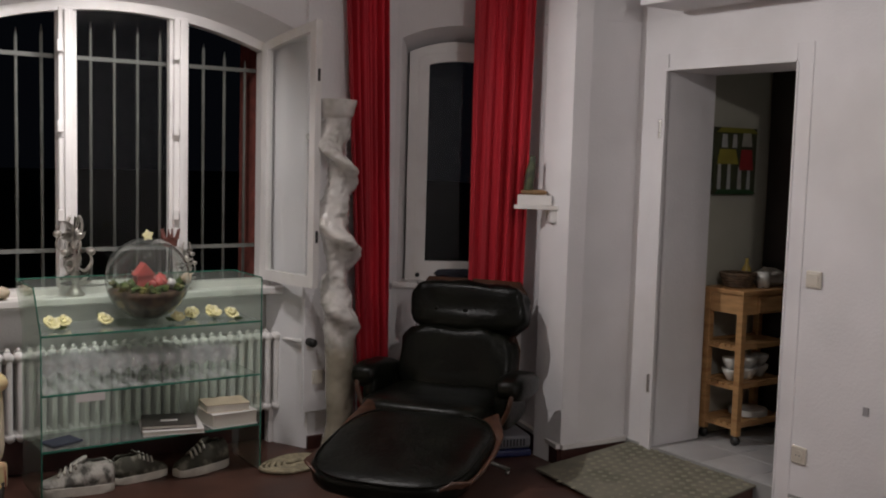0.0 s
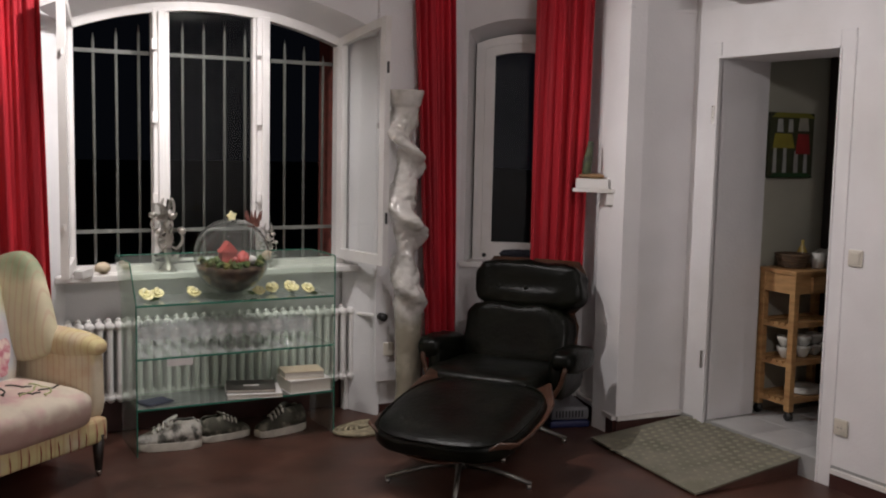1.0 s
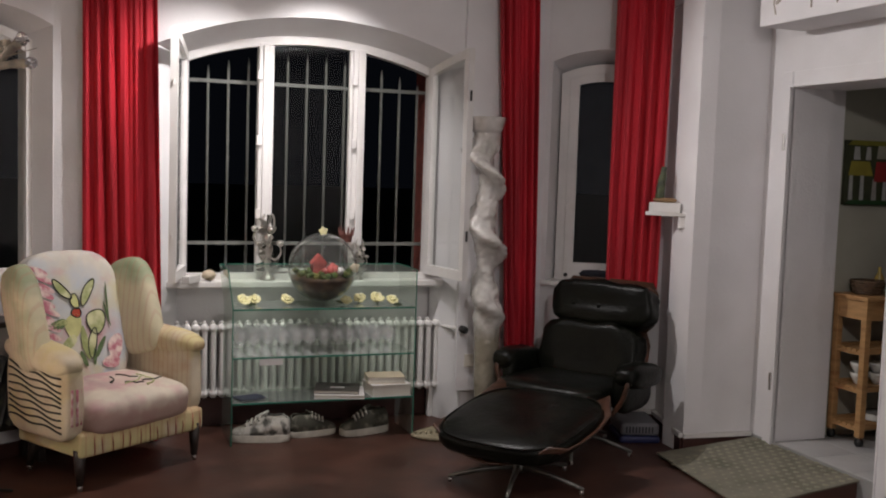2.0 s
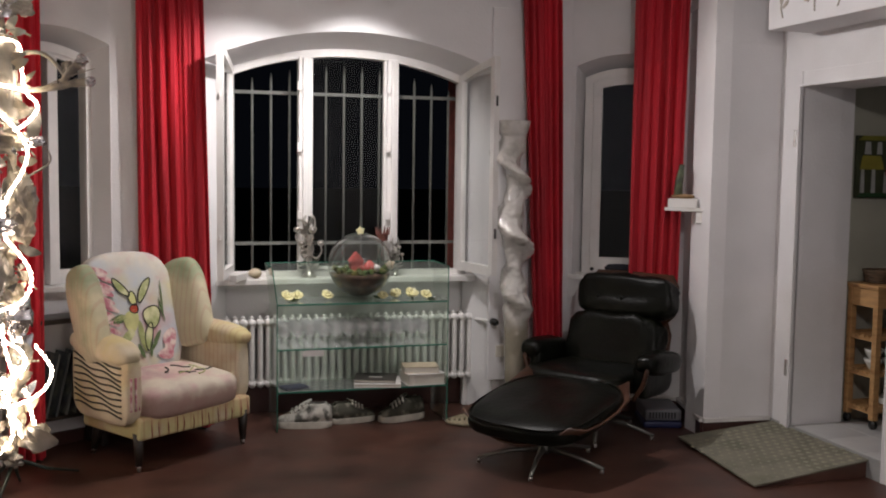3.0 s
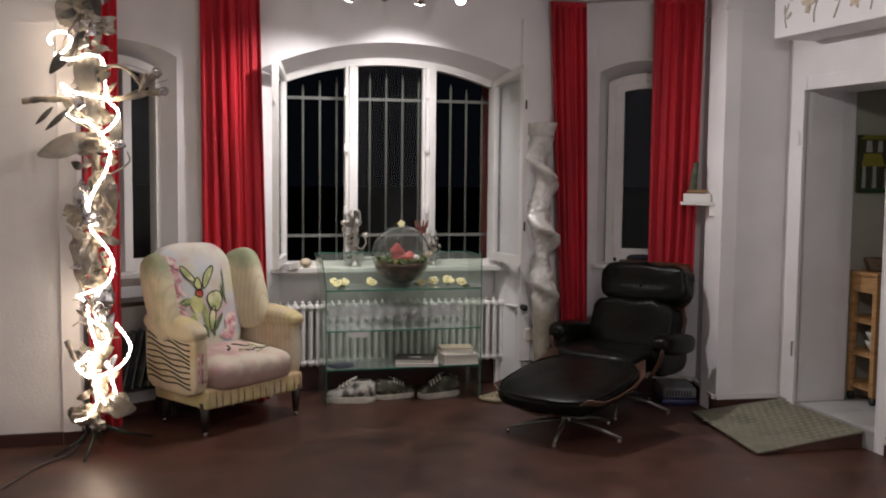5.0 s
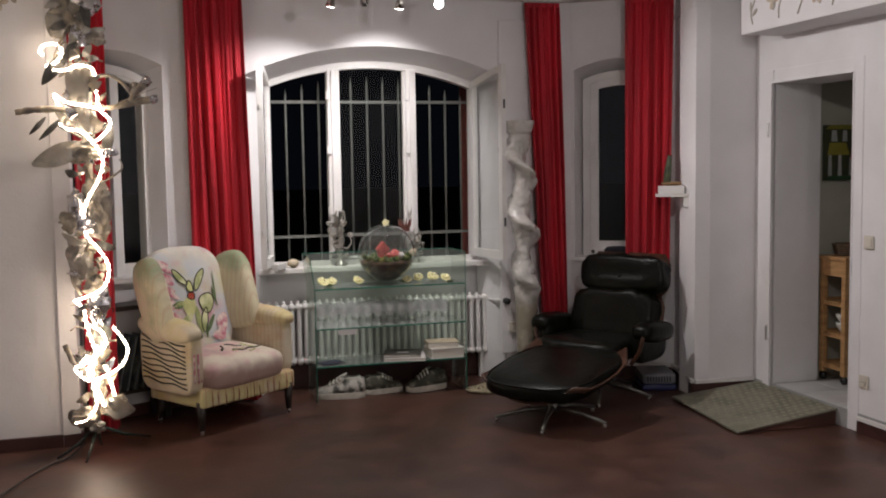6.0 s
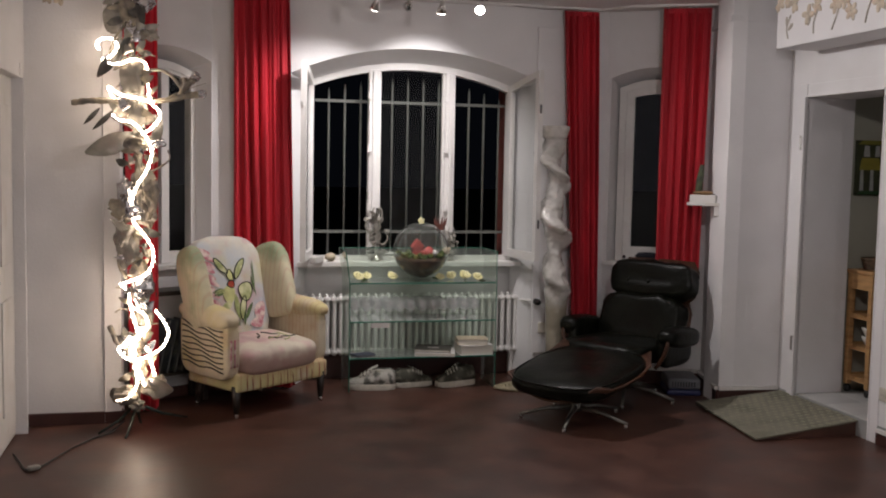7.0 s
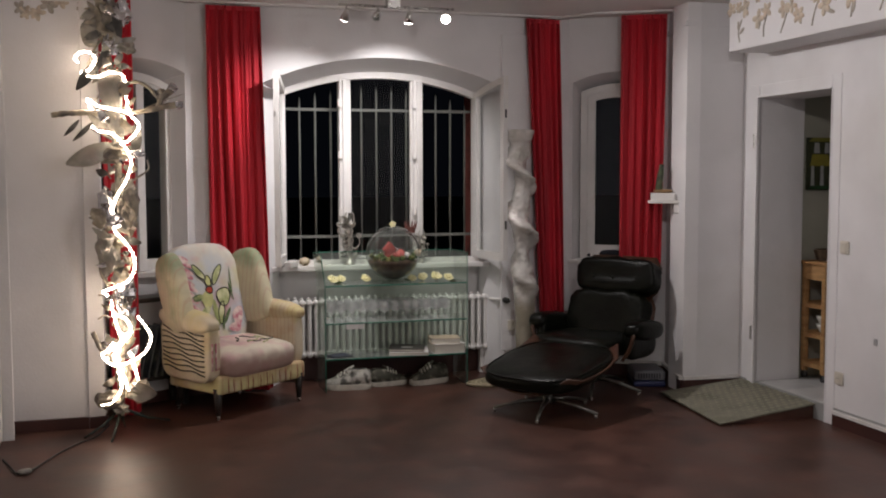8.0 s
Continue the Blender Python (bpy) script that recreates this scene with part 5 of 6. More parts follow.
# ---- dark side table with papers behind the armchair ----
def side_table():
    root = thing("side_table", (0.30, 6.41, 0), "dark wooden side table under the narrow window", "side table", turn=31)
    bm = bmesh.new()
    box(bm, -0.26, -0.12, 0.75, 0.26, 0.10, 0.78, 0.006)
    part("tabletop", bm, LEGWOOD, root)
    for x in (-0.23, 0.23):
        for y in (-0.09, 0.07):
            bm = bmesh.new()
            box(bm, x - 0.02, y - 0.02, 0, x + 0.02, y + 0.02, 0.75, 0.004)
            part("leg", bm, LEGWOOD, root)
    bm = bmesh.new()
    box(bm, -0.21, -0.10, 0.20, 0.21, 0.08, 0.22, 0.004)
    part("shelf", bm, LEGWOOD, root)
    for k in range(5):
        b = thing("magazine", (0.30, 6.41, 0), "dark magazine leaning on the side table's shelf", "magazine", "magazines", 31)
        bm = bmesh.new()
        m = Matrix.Translation((-0.12 + 0.06 * k, -0.01, 0.224)) @ Matrix.Rotation(radians(14), 4, "Y")
        slab(bm, [(-0.006, -0.085), (0.006, -0.085), (0.006, 0.07), (-0.006, 0.07)], 0, 0.36, m)
        part("page_block", bm, material("grey_paper", (0.10, 0.11, 0.11), 0.6, 0.3, 12), b)
        bm = bmesh.new()
        slab(bm, [(-0.0075, -0.087), (-0.0061, -0.087), (-0.0061, 0.07), (-0.0075, 0.07)], 0, 0.362, m)
        part("cover", bm, material("dark_print", (0.04, 0.05, 0.06), 0.35, 0.5, 15, second=(0.12, 0.12, 0.10), mix_scale=14), b)


side_table()


# ---- glass vitrine and what it holds ----
CX0, CX1, CY0, CY1 = 1.562, 2.672, 6.495, 6.865
SHELF = (0.250, 0.518, 0.800)


def vitrine():
    root = thing("glass_vitrine", (0, 0, 0), "open glass shelf unit with green-tinted edges, in front of the radiator", "shelf unit")
    for x, lean in ((CX0, -0.03), (CX1 - 0.008, 0.0)):
        bm = bmesh.new()
        lo = [bm.verts.new((x + d, y, z)) for z in (0.0, 0.80) for d, y in ((0, CY0), (0.008, CY0), (0.008, CY1), (0, CY1))]
        hi = [bm.verts.new((x + d + lean, y, 1.025)) for d, y in ((0, CY0), (0.008, CY0), (0.008, CY1), (0, CY1))]
        v = lo + hi
        bm.faces.new(v[0:4][::-1]), bm.faces.new(v[8:12])
        for r in (0, 4):
            for k in range(4):
                bm.faces.new((v[r + k], v[r + (k + 1) % 4], v[r + 4 + (k + 1) % 4], v[r + 4 + k]))
        side = part("side_panel", bm, VITRINE, root)
        side.visible_shadow = False
        bm = bmesh.new()
        tube(bm, [(x + 0.004, CY0 - 0.002, 0.0), (x + 0.004, CY0 - 0.002, 0.80), (x + 0.004 + lean, CY0 - 0.002, 1.025)], 0.0036, 6)
        tube(bm, [(x + 0.004 + lean, CY0, 1.027), (x + 0.004 + lean, CY1, 1.027)], 0.0032, 6)
        part("edge", bm, EDGE, side, "dark green polished glass edge")
    for z in SHELF:
        bm = bmesh.new()
        box(bm, CX0 + 0.009, CY0 + 0.004, z - 0.008, CX1 - 0.009, CY1 - 0.01, z)
        sh = part("shelf", bm, VITRINE, root)
        sh.visible_shadow = False
        bm = bmesh.new()
        box(bm, CX0 + 0.009, CY0, z - 0.009, CX1 - 0.009, CY0 + 0.0035, z + 0.001)
        part("edge", bm, EDGE, sh, "dark green polished glass edge")
    bm = bmesh.new()
    box(bm, CX0 + 0.01, CY1 - 0.008, 0.22, CX1 - 0.01, CY1 - 0.002, 1.025)
    back = part("back_panel", bm, VITRINE, root)
    back.visible_shadow = False
    bm = bmesh.new()
    tube(bm, [(CX0 - 0.02, CY1 - 0.005, 1.027), (CX1 - 0.006, CY1 - 0.005, 1.027)], 0.003, 6)
    part("edge", bm, EDGE, back, "dark green polished glass edge")
    bm = bmesh.new()
    box(bm, CX0 + 0.02, CY1 - 0.02, SHELF[0] - 0.075, CX1 - 0.02, CY1 - 0.012, SHELF[0] - 0.012, 0.002)
    part("bottom_rail", bm, GREENMETAL, root, "dark bottom rail")


vitrine()

# the white haze here paints in the halogen sparkle of the glasses
CRYSTAL = thin_glass("wine_glass_crystal", (0.985, 0.992, 0.99), 1.8, 0.05, 0.12)


def wine_glass():
    outer = [(0.0, 0.0), (0.033, 0.0), (0.033, 0.003), (0.012, 0.008), (0.0045, 0.02), (0.0045, 0.075), (0.012, 0.085), (0.028, 0.105), (0.036, 0.135), (0.034, 0.165), (0.030, 0.195)]
    inner = [(0.0285, 0.195), (0.0325, 0.165), (0.0345, 0.135), (0.0265, 0.107), (0.010, 0.089), (0.0, 0.087)]
    bm = bmesh.new()
    lathe(bm, [(r * 1.04, h * 0.76) for r, h in outer + inner], 18)
    bmesh.ops.remove_doubles(bm, verts=bm.verts, dist=0.0004)
    bmesh.ops.recalc_face_normals(bm, faces=bm.faces)
    ob = part("wine_glass", bm, CRYSTAL, smooth=True)
    ob.visible_shadow = False
    return tagged(ob, "clear stemmed wine glass standing on the glass shelf", "wine glass", "wine glasses")


first = wine_glass()
rnd = random.Random(9)
spots = [(CX0 + 0.06 + 0.082 * i + rnd.uniform(-0.004, 0.004), CY0 + 0.055 + 0.084 * j + rnd.uniform(-0.005, 0.005)) for j in range(4) for i in range(12 if j < 3 else 9)]
first.matrix_basis = pose(*spots[0], SHELF[1] + 0.0005)
for x, y in spots[1:]:
    copy_thing(first, pose(x, y, SHELF[1] + 0.0005, 0, 0, rnd.uniform(0, 90)))

PAGES = material("book_page_edges", (0.62, 0.59, 0.52), 0.8, 0.08, 30, 0.4, 300, stretch=(1, 1, 30))


def book(at, size, turn, cover, label, plate=None):
    root = thing("book", at, label, "book", "books on the bottom shelf", turn)
    w, d, h = size
    bm = bmesh.new()
    box(bm, -w / 2 + 0.004, -d / 2 + 0.004, 0.003, w / 2 - 0.004, d / 2 - 0.004, h - 0.003)
    part("page_block", bm, PAGES, root)
    bm = bmesh.new()
    box(bm, -w / 2, -d / 2, 0, w / 2, d / 2, 0.003)
    box(bm, -w / 2, -d / 2, h - 0.003, w / 2, d / 2, h)
    box(bm, -w / 2, d / 2 - 0.003, 0.0031, w / 2, d / 2, h - 0.0031)
    part("cover", bm, cover, root)
    if plate:
        bm = bmesh.new()
        box(bm, -0.04, -0.035, h + 0.0002, 0.045, 0.0, h + 0.002)
        part("label_plate", bm, plate, root, "pale plate on the cover")


DARKCOVER = material("dark_brown_cover", (0.045, 0.038, 0.033), 0.4, 0.2, 12)
BEIGE = material("beige_cover", (0.50, 0.42, 0.30), 0.6, 0.12, 10)
WHITECOVER = material("white_cover", (0.62, 0.60, 0.58), 0.5, 0.06, 10)
BLUECOVER = material("dark_blue_cover", (0.03, 0.035, 0.06), 0.45, 0.2, 10)
z = SHELF[0] + 0.0005
book((2.235, 6.63, z), (0.30, 0.27, 0.022), -13, WHITECOVER, "large flat white book under a dark album")
book((2.225, 6.645, z + 0.0225), (0.27, 0.23, 0.020), -17, DARKCOVER, "dark brown album lying on a white book", WHITECOVER)
book((2.53, 6.61, z), (0.25, 0.21, 0.072), 2, WHITECOVER, "thick white book lying flat")
book((2.52, 6.625, z + 0.0725), (0.23, 0.17, 0.040), -7, BEIGE, "beige book lying on a thick white one")
book((1.69, 6.63, z), (0.16, 0.12, 0.008), 20, BLUECOVER, "thin dark booklet lying flat")

root = thing("price_card", (1.79, 6.489, 0.49), "small white card hanging from the glass shelf edge", "card")
bm = bmesh.new()
box(bm, -0.068, -0.0012, -0.018, 0.068, 0.0012, 0.020)
part("card", bm, WHITECOVER, root)

# flowers along the top shelf
PETAL = material("pale_yellow_petal", (0.70, 0.66, 0.34), 0.6, 0.15, 30, 0.2, 100, second=(0.74, 0.72, 0.54), mix_scale=20)
FLOWERLEAF = material("dark_green_leaf", (0.05, 0.09, 0.02), 0.5, 0.3, 30)


def yellow_flower(x, y, r, seed):
    rnd = random.Random(seed)
    root = thing("yellow_flower", (x, y, SHELF[2] + 0.001), "pale yellow artificial blossom with a green leaf on the glass", "flower", "yellow blossoms", rnd.uniform(0, 360))
    root.matrix_world = pose(x, y, SHELF[2] + 0.001 + r * 0.30, 34, rnd.uniform(-18, 18), 0)
    for k in range(11):
        a = 2 * math.pi * (k / 7 if k < 7 else (k + 0.4) / 4) + rnd.uniform(-0.2, 0.2)
        out, tilt = (0.52, rnd.uniform(-50, -15)) if k < 7 else (0.24, rnd.uniform(-75, -50))
        bm = bmesh.new()
        cushion(bm, (r * 0.50, r * 0.46, r * 0.16), Matrix.Translation((r * out * math.cos(a), r * out * math.sin(a), r * rnd.uniform(0.36, 0.56))) @ Matrix.Rotation(a, 4, "Z") @ Matrix.Rotation(radians(tilt), 4, "Y"), 0.9, 0.9, (12, 8), 0.005)
        part("petal", bm, PETAL, root, smooth=True)
    bm = bmesh.new()
    cushion(bm, (r * 0.34, r * 0.34, r * 0.36), Matrix.Translation((0, 0, r * 0.36)), 1, 1, (12, 8), 0.004)
    part("heart", bm, PETAL, root, smooth=True)
    part("leaf", leaf_blade(bmesh.new(), (0, 0, 0.01), (r * 1.7 * math.cos(seed), r * 1.7 * math.sin(seed), 0.012), r * 0.3, 0.005), FLOWERLEAF, root, "dark green leaf", True)


for k, (x, y, r) in enumerate(((1.645, 6.63, 0.042), (1.72, 6.70, 0.036), (1.905, 6.66, 0.040), (2.26, 6.60, 0.034), (2.375, 6.70, 0.038), (2.465, 6.65, 0.044), (2.55, 6.61, 0.038))):
    yellow_flower(x, y + 0.02, r * 1.08, k)

# glass ball with a planted scene
MOSS = material("green_moss", (0.05, 0.085, 0.018), 0.95, 0.4, 25, 0.6, 120, second=(0.13, 0.12, 0.03), mix_scale=18)
SOIL = material("dark_soil", (0.05, 0.03, 0.018), 0.95, 0.4, 30, 0.8, 120, second=(0.11, 0.07, 0.04), mix_scale=20)
REDTOY = material("red_toy_paint", (0.38, 0.06, 0.05), 0.5, 0.2, 20)


def terrarium():
    c = Vector((2.12, 6.66, SHELF[2] + 0.228))
    root = thing("glass_terrarium", tuple(c), "glass ball planted with moss, soil and a small red house", "terrarium")
    R = 0.208
    prof = [(R * math.sin(math.pi * (1 - k / 22)), R * math.cos(math.pi * (1 - k / 22))) for k in range(22)]
    inn = [((R - 0.004) * math.sin(math.pi * (1 - k / 22)), (R - 0.004) * math.cos(math.pi * (1 - k / 22))) for k in range(22)][::-1]
    bm = bmesh.new()
    lathe(bm, prof + inn, 36)
    bmesh.ops.remove_doubles(bm, verts=bm.verts, dist=0.0003)
    bmesh.ops.recalc_face_normals(bm, faces=bm.faces)
    g = part("bowl", bm, thin_glass("terrarium_glass", (0.97, 0.98, 0.97), 1.55, 0.02, 0.012), root, "clear glass ball", True)
    g.visible_shadow = False
    bm = bmesh.new()
    lathe(bm, [(0.05, -0.2275), (0.075, -0.2275), (0.078, -0.21), (0.07, -0.194), (0.05, -0.20), (0.05, -0.2275)], 24)
    part("ring_stand", bm, PANE, root, "low clear glass ring under the ball", True).visible_shadow = False
    bm = bmesh.new()
    r2 = R - 0.007
    lathe(bm, [(r2 * math.sin(math.pi * (1 - k / 22)), r2 * math.cos(math.pi * (1 - k / 22))) for k in range(10)] + [(0.10, -0.045), (0.0, -0.035)], 32)
    part("soil", bm, SOIL, root, "brown soil and fibre", True)
    bm = bmesh.new()
    rnd = random.Random(3)
    for k in range(90):
        a, q = rnd.uniform(0, 6.28), math.sqrt(rnd.random()) * (R - 0.032)
        lump(bm, (q * math.cos(a), q * math.sin(a), -0.050 + rnd.uniform(-0.010, 0.024)), [rnd.uniform(0.012, 0.026)] * 3, k, 6, 0.6, 1)
    part("moss", bm, MOSS, root, "green moss", kind="stuff")
    bm = bmesh.new()
    box(bm, -0.075, -0.075, -0.05, 0.005, -0.01, 0.03)
    slab(bm, [(-0.05, 0), (0.05, 0), (0, 0.06)], -0.04, 0.04, Matrix.Translation((-0.035, -0.042, 0.025)) @ Matrix.Rotation(radians(90), 4, "X"))
    part("toy_house", bm, REDTOY, root, "small red house")
    for x, y, s, mat in ((0.03, -0.09, 0.026, REDTOY), (0.065, -0.06, 0.02, REDTOY), (-0.01, -0.11, 0.02, REDTOY), (0.09, -0.09, 0.022, WHITECOVER), (0.055, -0.02, 0.035, REDTOY), (-0.10, -0.06, 0.02, MOSS)):
        part("ornament", lump(bmesh.new(), (x, y, -0.018), (s, s, s * 1.2), s * 999, 5, 0.3, 2), mat, root, smooth=True)
    bm = bmesh.new()
    pts = []
    for k in range(10):
        a = math.pi / 2 + math.pi * k / 5
        pts.append(((0.032 if k % 2 == 0 else 0.017) * math.cos(a), (0.032 if k % 2 == 0 else 0.017) * math.sin(a)))
    slab(bm, pts, -0.008, 0.008, Matrix.Translation((0, 0, R + 0.010)) @ Matrix.Rotation(radians(90), 4, "X") @ Matrix.Rotation(0.15, 4, "Z"), 0.002)
    part("star", bm, PETAL, root, "pale yellow star on top")
    part("side_ornament", lump(bmesh.new(), (0.195, -0.03, 0.0), (0.025, 0.02, 0.03), 4, 5, 0.4, 2), BEIGE, root, "beige ornament on the side", True)


terrarium()

# silver candle holder and other things on the sill
CRYSTALISH = material("tarnished_silver", (0.48, 0.46, 0.42), 0.32, 0.2, 30, 0.3, 90, metal=0.9)


def candelabra(at, scale, arms, label):
    root = thing("candle_holder", at, label, "candle holder", turn=15)
    s = scale
    bm = bmesh.new()
    lathe(bm, [(0, 0), (0.05 * s, 0), (0.05 * s, 0.012 * s), (0.03 * s, 0.03 * s), (0.018 * s, 0.06 * s), (0.03 * s, 0.10 * s), (0.018 * s, 0.14 * s), (0.034 * s, 0.19 * s), (0.022 * s, 0.24 * s), (0.03 * s, 0.27 * s), (0.012 * s, 0.31 * s), (0, 0.31 * s)], 14)
    part("stem", bm, CRYSTALISH, root, smooth=True)
    for k in range(arms):
        a = 2 * math.pi * k / arms
        c, d = math.cos(a) * s, math.sin(a) * s
        bm = bmesh.new()
        z = 0.16 + 0.09 * (k % 2)
        tube(bm, smooth_line([(0, 0, z * s), (0.05 * c, 0.05 * d, (z - 0.03) * s), (0.09 * c, 0.09 * d, (z + 0.01) * s), (0.085 * c, 0.085 * d, (z + 0.05) * s)], 4), 0.006 * s, 6)
        arm = part("arm", bm, CRYSTALISH, root, smooth=True)
        bm = bmesh.new()
        lathe(bm, [(0, 0), (0.02 * s, 0.012 * s), (0.024 * s, 0.03 * s), (0.014 * s, 0.04 * s), (0, 0.04 * s)], 10, (0.085 * c, 0.085 * d))
        bmesh.ops.translate(bm, verts=bm.verts, vec=(0, 0, (z + 0.05) * s))
        part("candle_cup", bm, CRYSTALISH, arm, smooth=True)
    for sx in (-1, 1):
        bm = bmesh.new()
        tube(bm, smooth_line([(0, 0, 0.29 * s), (sx * 0.035 * s, 0, 0.33 * s), (sx * 0.04 * s, 0, 0.38 * s), (sx * 0.025 * s, 0, 0.42 * s)], 4), [0.008 * s] * 12 + [0.003 * s], 6)
        part("horn", bm, CRYSTALISH, root, smooth=True)
    rnd = random.Random(int(at[0] * 100))
    for k in range(40):
        a, z = rnd.uniform(0, 6.28), rnd.uniform(0.05, 0.36) * s
        d = Vector((math.cos(a), math.sin(a) * 0.6, rnd.uniform(-0.4, 0.8))) * rnd.uniform(0.035, 0.10) * s
        part("foliage", leaf_blade(bmesh.new(), (0, 0, z), tuple(Vector((0, 0, z)) + d), 0.012 * s, 0.006), CRYSTALISH if k % 3 else DARKLEAF, root, smooth=True)


candelabra((1.835, 6.93, 0.921), 0.98, 7, "tarnished silver figure-shaped candle holder with curled arms on the sill")
candelabra((2.42, 6.925, 0.921), 0.62, 4, "small tarnished silver candle holder on the sill")
root = thing("crown_ornament", (2.33, 6.925, 0.921), "dark red crown-shaped ornament on a stem on the sill", "ornament")
part("stem", tube(bmesh.new(), [(0, 0, 0), (0, 0, 0.25)], [0.02, 0.008], 10), LEGWOOD, root, smooth=True)
bm = bmesh.new()
lathe(bm, [(0.0, 0.24), (0.034, 0.24), (0.038, 0.27), (0.042, 0.285)], 16)
for k in range(6):
    a = 2 * math.pi * k / 6
    tube(bm, [(0.038 * math.cos(a), 0.038 * math.sin(a), 0.28), (0.052 * math.cos(a), 0.052 * math.sin(a), 0.335)], [0.010, 0.003], 6)
part("crown", bm, material("dull_red_brown", (0.12, 0.04, 0.03), 0.6, 0.3, 20), root, "dull red crown")
root = thing("white_box", (1.36, 6.80, 0.921), "small white box and a pebble on the sill's end", "box", turn=62)
bm = bmesh.new()
box(bm, -0.085, -0.025, 0, 0.085, 0.025, 0.045, 0.004)
part("body", bm, WHITECOVER, root)
tagged(part("pebble", lump(bmesh.new(), (0, 0, 0.034), (0.045, 0.035, 0.032), 8, 4, 0.25, 2), BEIGE, smooth=True), "beige pebble on the window sill", "pebble").location = (1.475, 6.90, 0.921)

# shoes under the lowest shelf
SOLE = material("off_white_rubber", (0.50, 0.475, 0.41), 0.6, 0.2, 14, 0.2, 80)
CAMO = material("mottled_green_grey_canvas", (0.045, 0.043, 0.03), 0.8, 0.3, 18, 0.5, 120, second=(0.19, 0.18, 0.14), mix_scale=15, mix_at=0.56)
GREYCANVAS = material("mottled_white_grey_canvas", (0.50, 0.48, 0.43), 0.8, 0.25, 18, 0.5, 120, second=(0.07, 0.07, 0.06), mix_scale=18, mix_at=0.50)


def shoe(at, turn, length, canvas, label, roll=0.0):
    root = new("shoe")
    root.matrix_world = pose(*at, roll, 0, turn)
    tagged(root, label, "shoe", "worn shoes under the vitrine")
    L = length

    def half(t):
        return L * (0.185 + 0.03 * math.sin(3.3 * t + 0.4)) * (max(0.0, 1 - (2 * t - 1) ** 6)) ** 0.5
    n = 18
    out = [(L * (i / n - 0.5), half(0.02 + 0.96 * i / n)) for i in range(n + 1)]
    outline = out + [(x, -y) for x, y in out[::-1]]
    bm = bmesh.new()
    slab(bm, outline, 0, L * 0.13, bevel=0.006)
    part("sole", bm, SOLE, root, "thick off-white rubber sole", True)
    bm = bmesh.new()
    rows = []
    for i in range(n + 1):
        t = 0.02 + 0.96 * i / n
        w = half(t) * 0.97
        h = L * (0.48 - 0.30 * max(0, (t - 0.42) / 0.58) ** 0.8) * (0.7 + 0.3 * min(1, t / 0.12)) * (1 if t < 0.93 else 0.8)
        rows.append([bm.verts.new((L * (i / n - 0.5), w * math.cos(a) * (1 - 0.25 * math.sin(a) ** 2), L * 0.12 + (h - L * 0.12) * math.sin(a) ** 0.8 + 0.006 * noise.noise(Vector((i * 0.5, a * 3, turn))))) for a in [math.pi * k / 12 for k in range(13)]])
    for i, (r, q) in enumerate(zip(rows, rows[1:])):
        for k in range(12):
            if 1 <= i <= 7 and 4 <= k <= 7:
                continue
            bm.faces.new((r[k], r[k + 1], q[k + 1], q[k]))
    up = part("upper", bm, canvas, root, "scuffed canvas upper", True)
    up.modifiers.new("thickness", "SOLIDIFY").thickness = 0.006
    bm = bmesh.new()
    cushion(bm, (L * 0.13, L * 0.07, L * 0.02), Matrix.Translation((-L * 0.02, 0, L * 0.45)) @ Matrix.Rotation(radians(28), 4, "Y"), 0.5, 0.6, (18, 10), 0.003)
    part("tongue", bm, canvas, root, smooth=True)
    for k in range(4):
        t = 0.50 + 0.075 * k
        x = L * (t - 0.5)
        h = L * (0.495 - 0.30 * max(0, (t - 0.42) / 0.58) ** 0.8)
        bm = bmesh.new()
        tube(bm, smooth_line([(x - 0.01, -half(t) * 0.55, h * 0.86), (x, 0, h + 0.008), (x + 0.012, half(t) * 0.55, h * 0.86)], 5), 0.007, 6)
        part("lace", bm, SOLE, root, "thick pale lace", True)


shoe((1.755, 6.60, 0.001), 172, 0.345, GREYCANVAS, "scuffed white-soled sneaker with thick laces, on the floor")
shoe((2.075, 6.66, 0.001), 8, 0.30, CAMO, "worn grey-green canvas sneaker on the floor")
shoe((2.40, 6.64, 0.001), -160, 0.335, CAMO, "worn mottled canvas sneaker slumped on the floor")

# coiled straw piece on the floor by the wrapped column
STRAW = material("bleached_straw", (0.30, 0.26, 0.17), 0.85, 0.3, 30, 0.5, 120)
root = thing("straw_coil", (2.86, 6.47, 0), "flat coil of bleached straw lying on the floor", "coil", turn=10)
for k in range(5):
    r = 0.05 + 0.028 * k
    part("turn", tube(bmesh.new(), [(1.25 * r * math.cos(a), 0.75 * r * math.sin(a), 0.013 + 0.004 * math.sin(3 * a + k)) for a in [2 * math.pi * j / 28 for j in range(29)]], 0.012, 6), STRAW, root, smooth=True)


# ---- shelf on the pillar with its figure ----
root = thing("wall_shelf", (0, 0, 0), "small white corner shelf fixed to the pillar", "shelf")
bm = bmesh.new()
slab(bm, [(3.950, 6.025), (4.137, 5.826), (4.195, 6.04), (4.08, 6.10)], 1.405, 1.428, bevel=0.003)
part("board", bm, GLOSS, root)
bm = bmesh.new()
slab(bm, [(4.095, 5.886), (4.136, 5.838), (4.17, 5.955), (4.14, 5.98)], 1.335, 1.404, bevel=0.003)
part("bracket", bm, GLOSS, root)
root = thing("plinth_box", (4.06, 5.975, 1.4285), "white block used as a plinth on the shelf", "block", turn=-47)
bm = bmesh.new()
box(bm, -0.095, -0.035, 0, 0.095, 0.045, 0.055, 0.004)
part("body", bm, GLOSS, root)
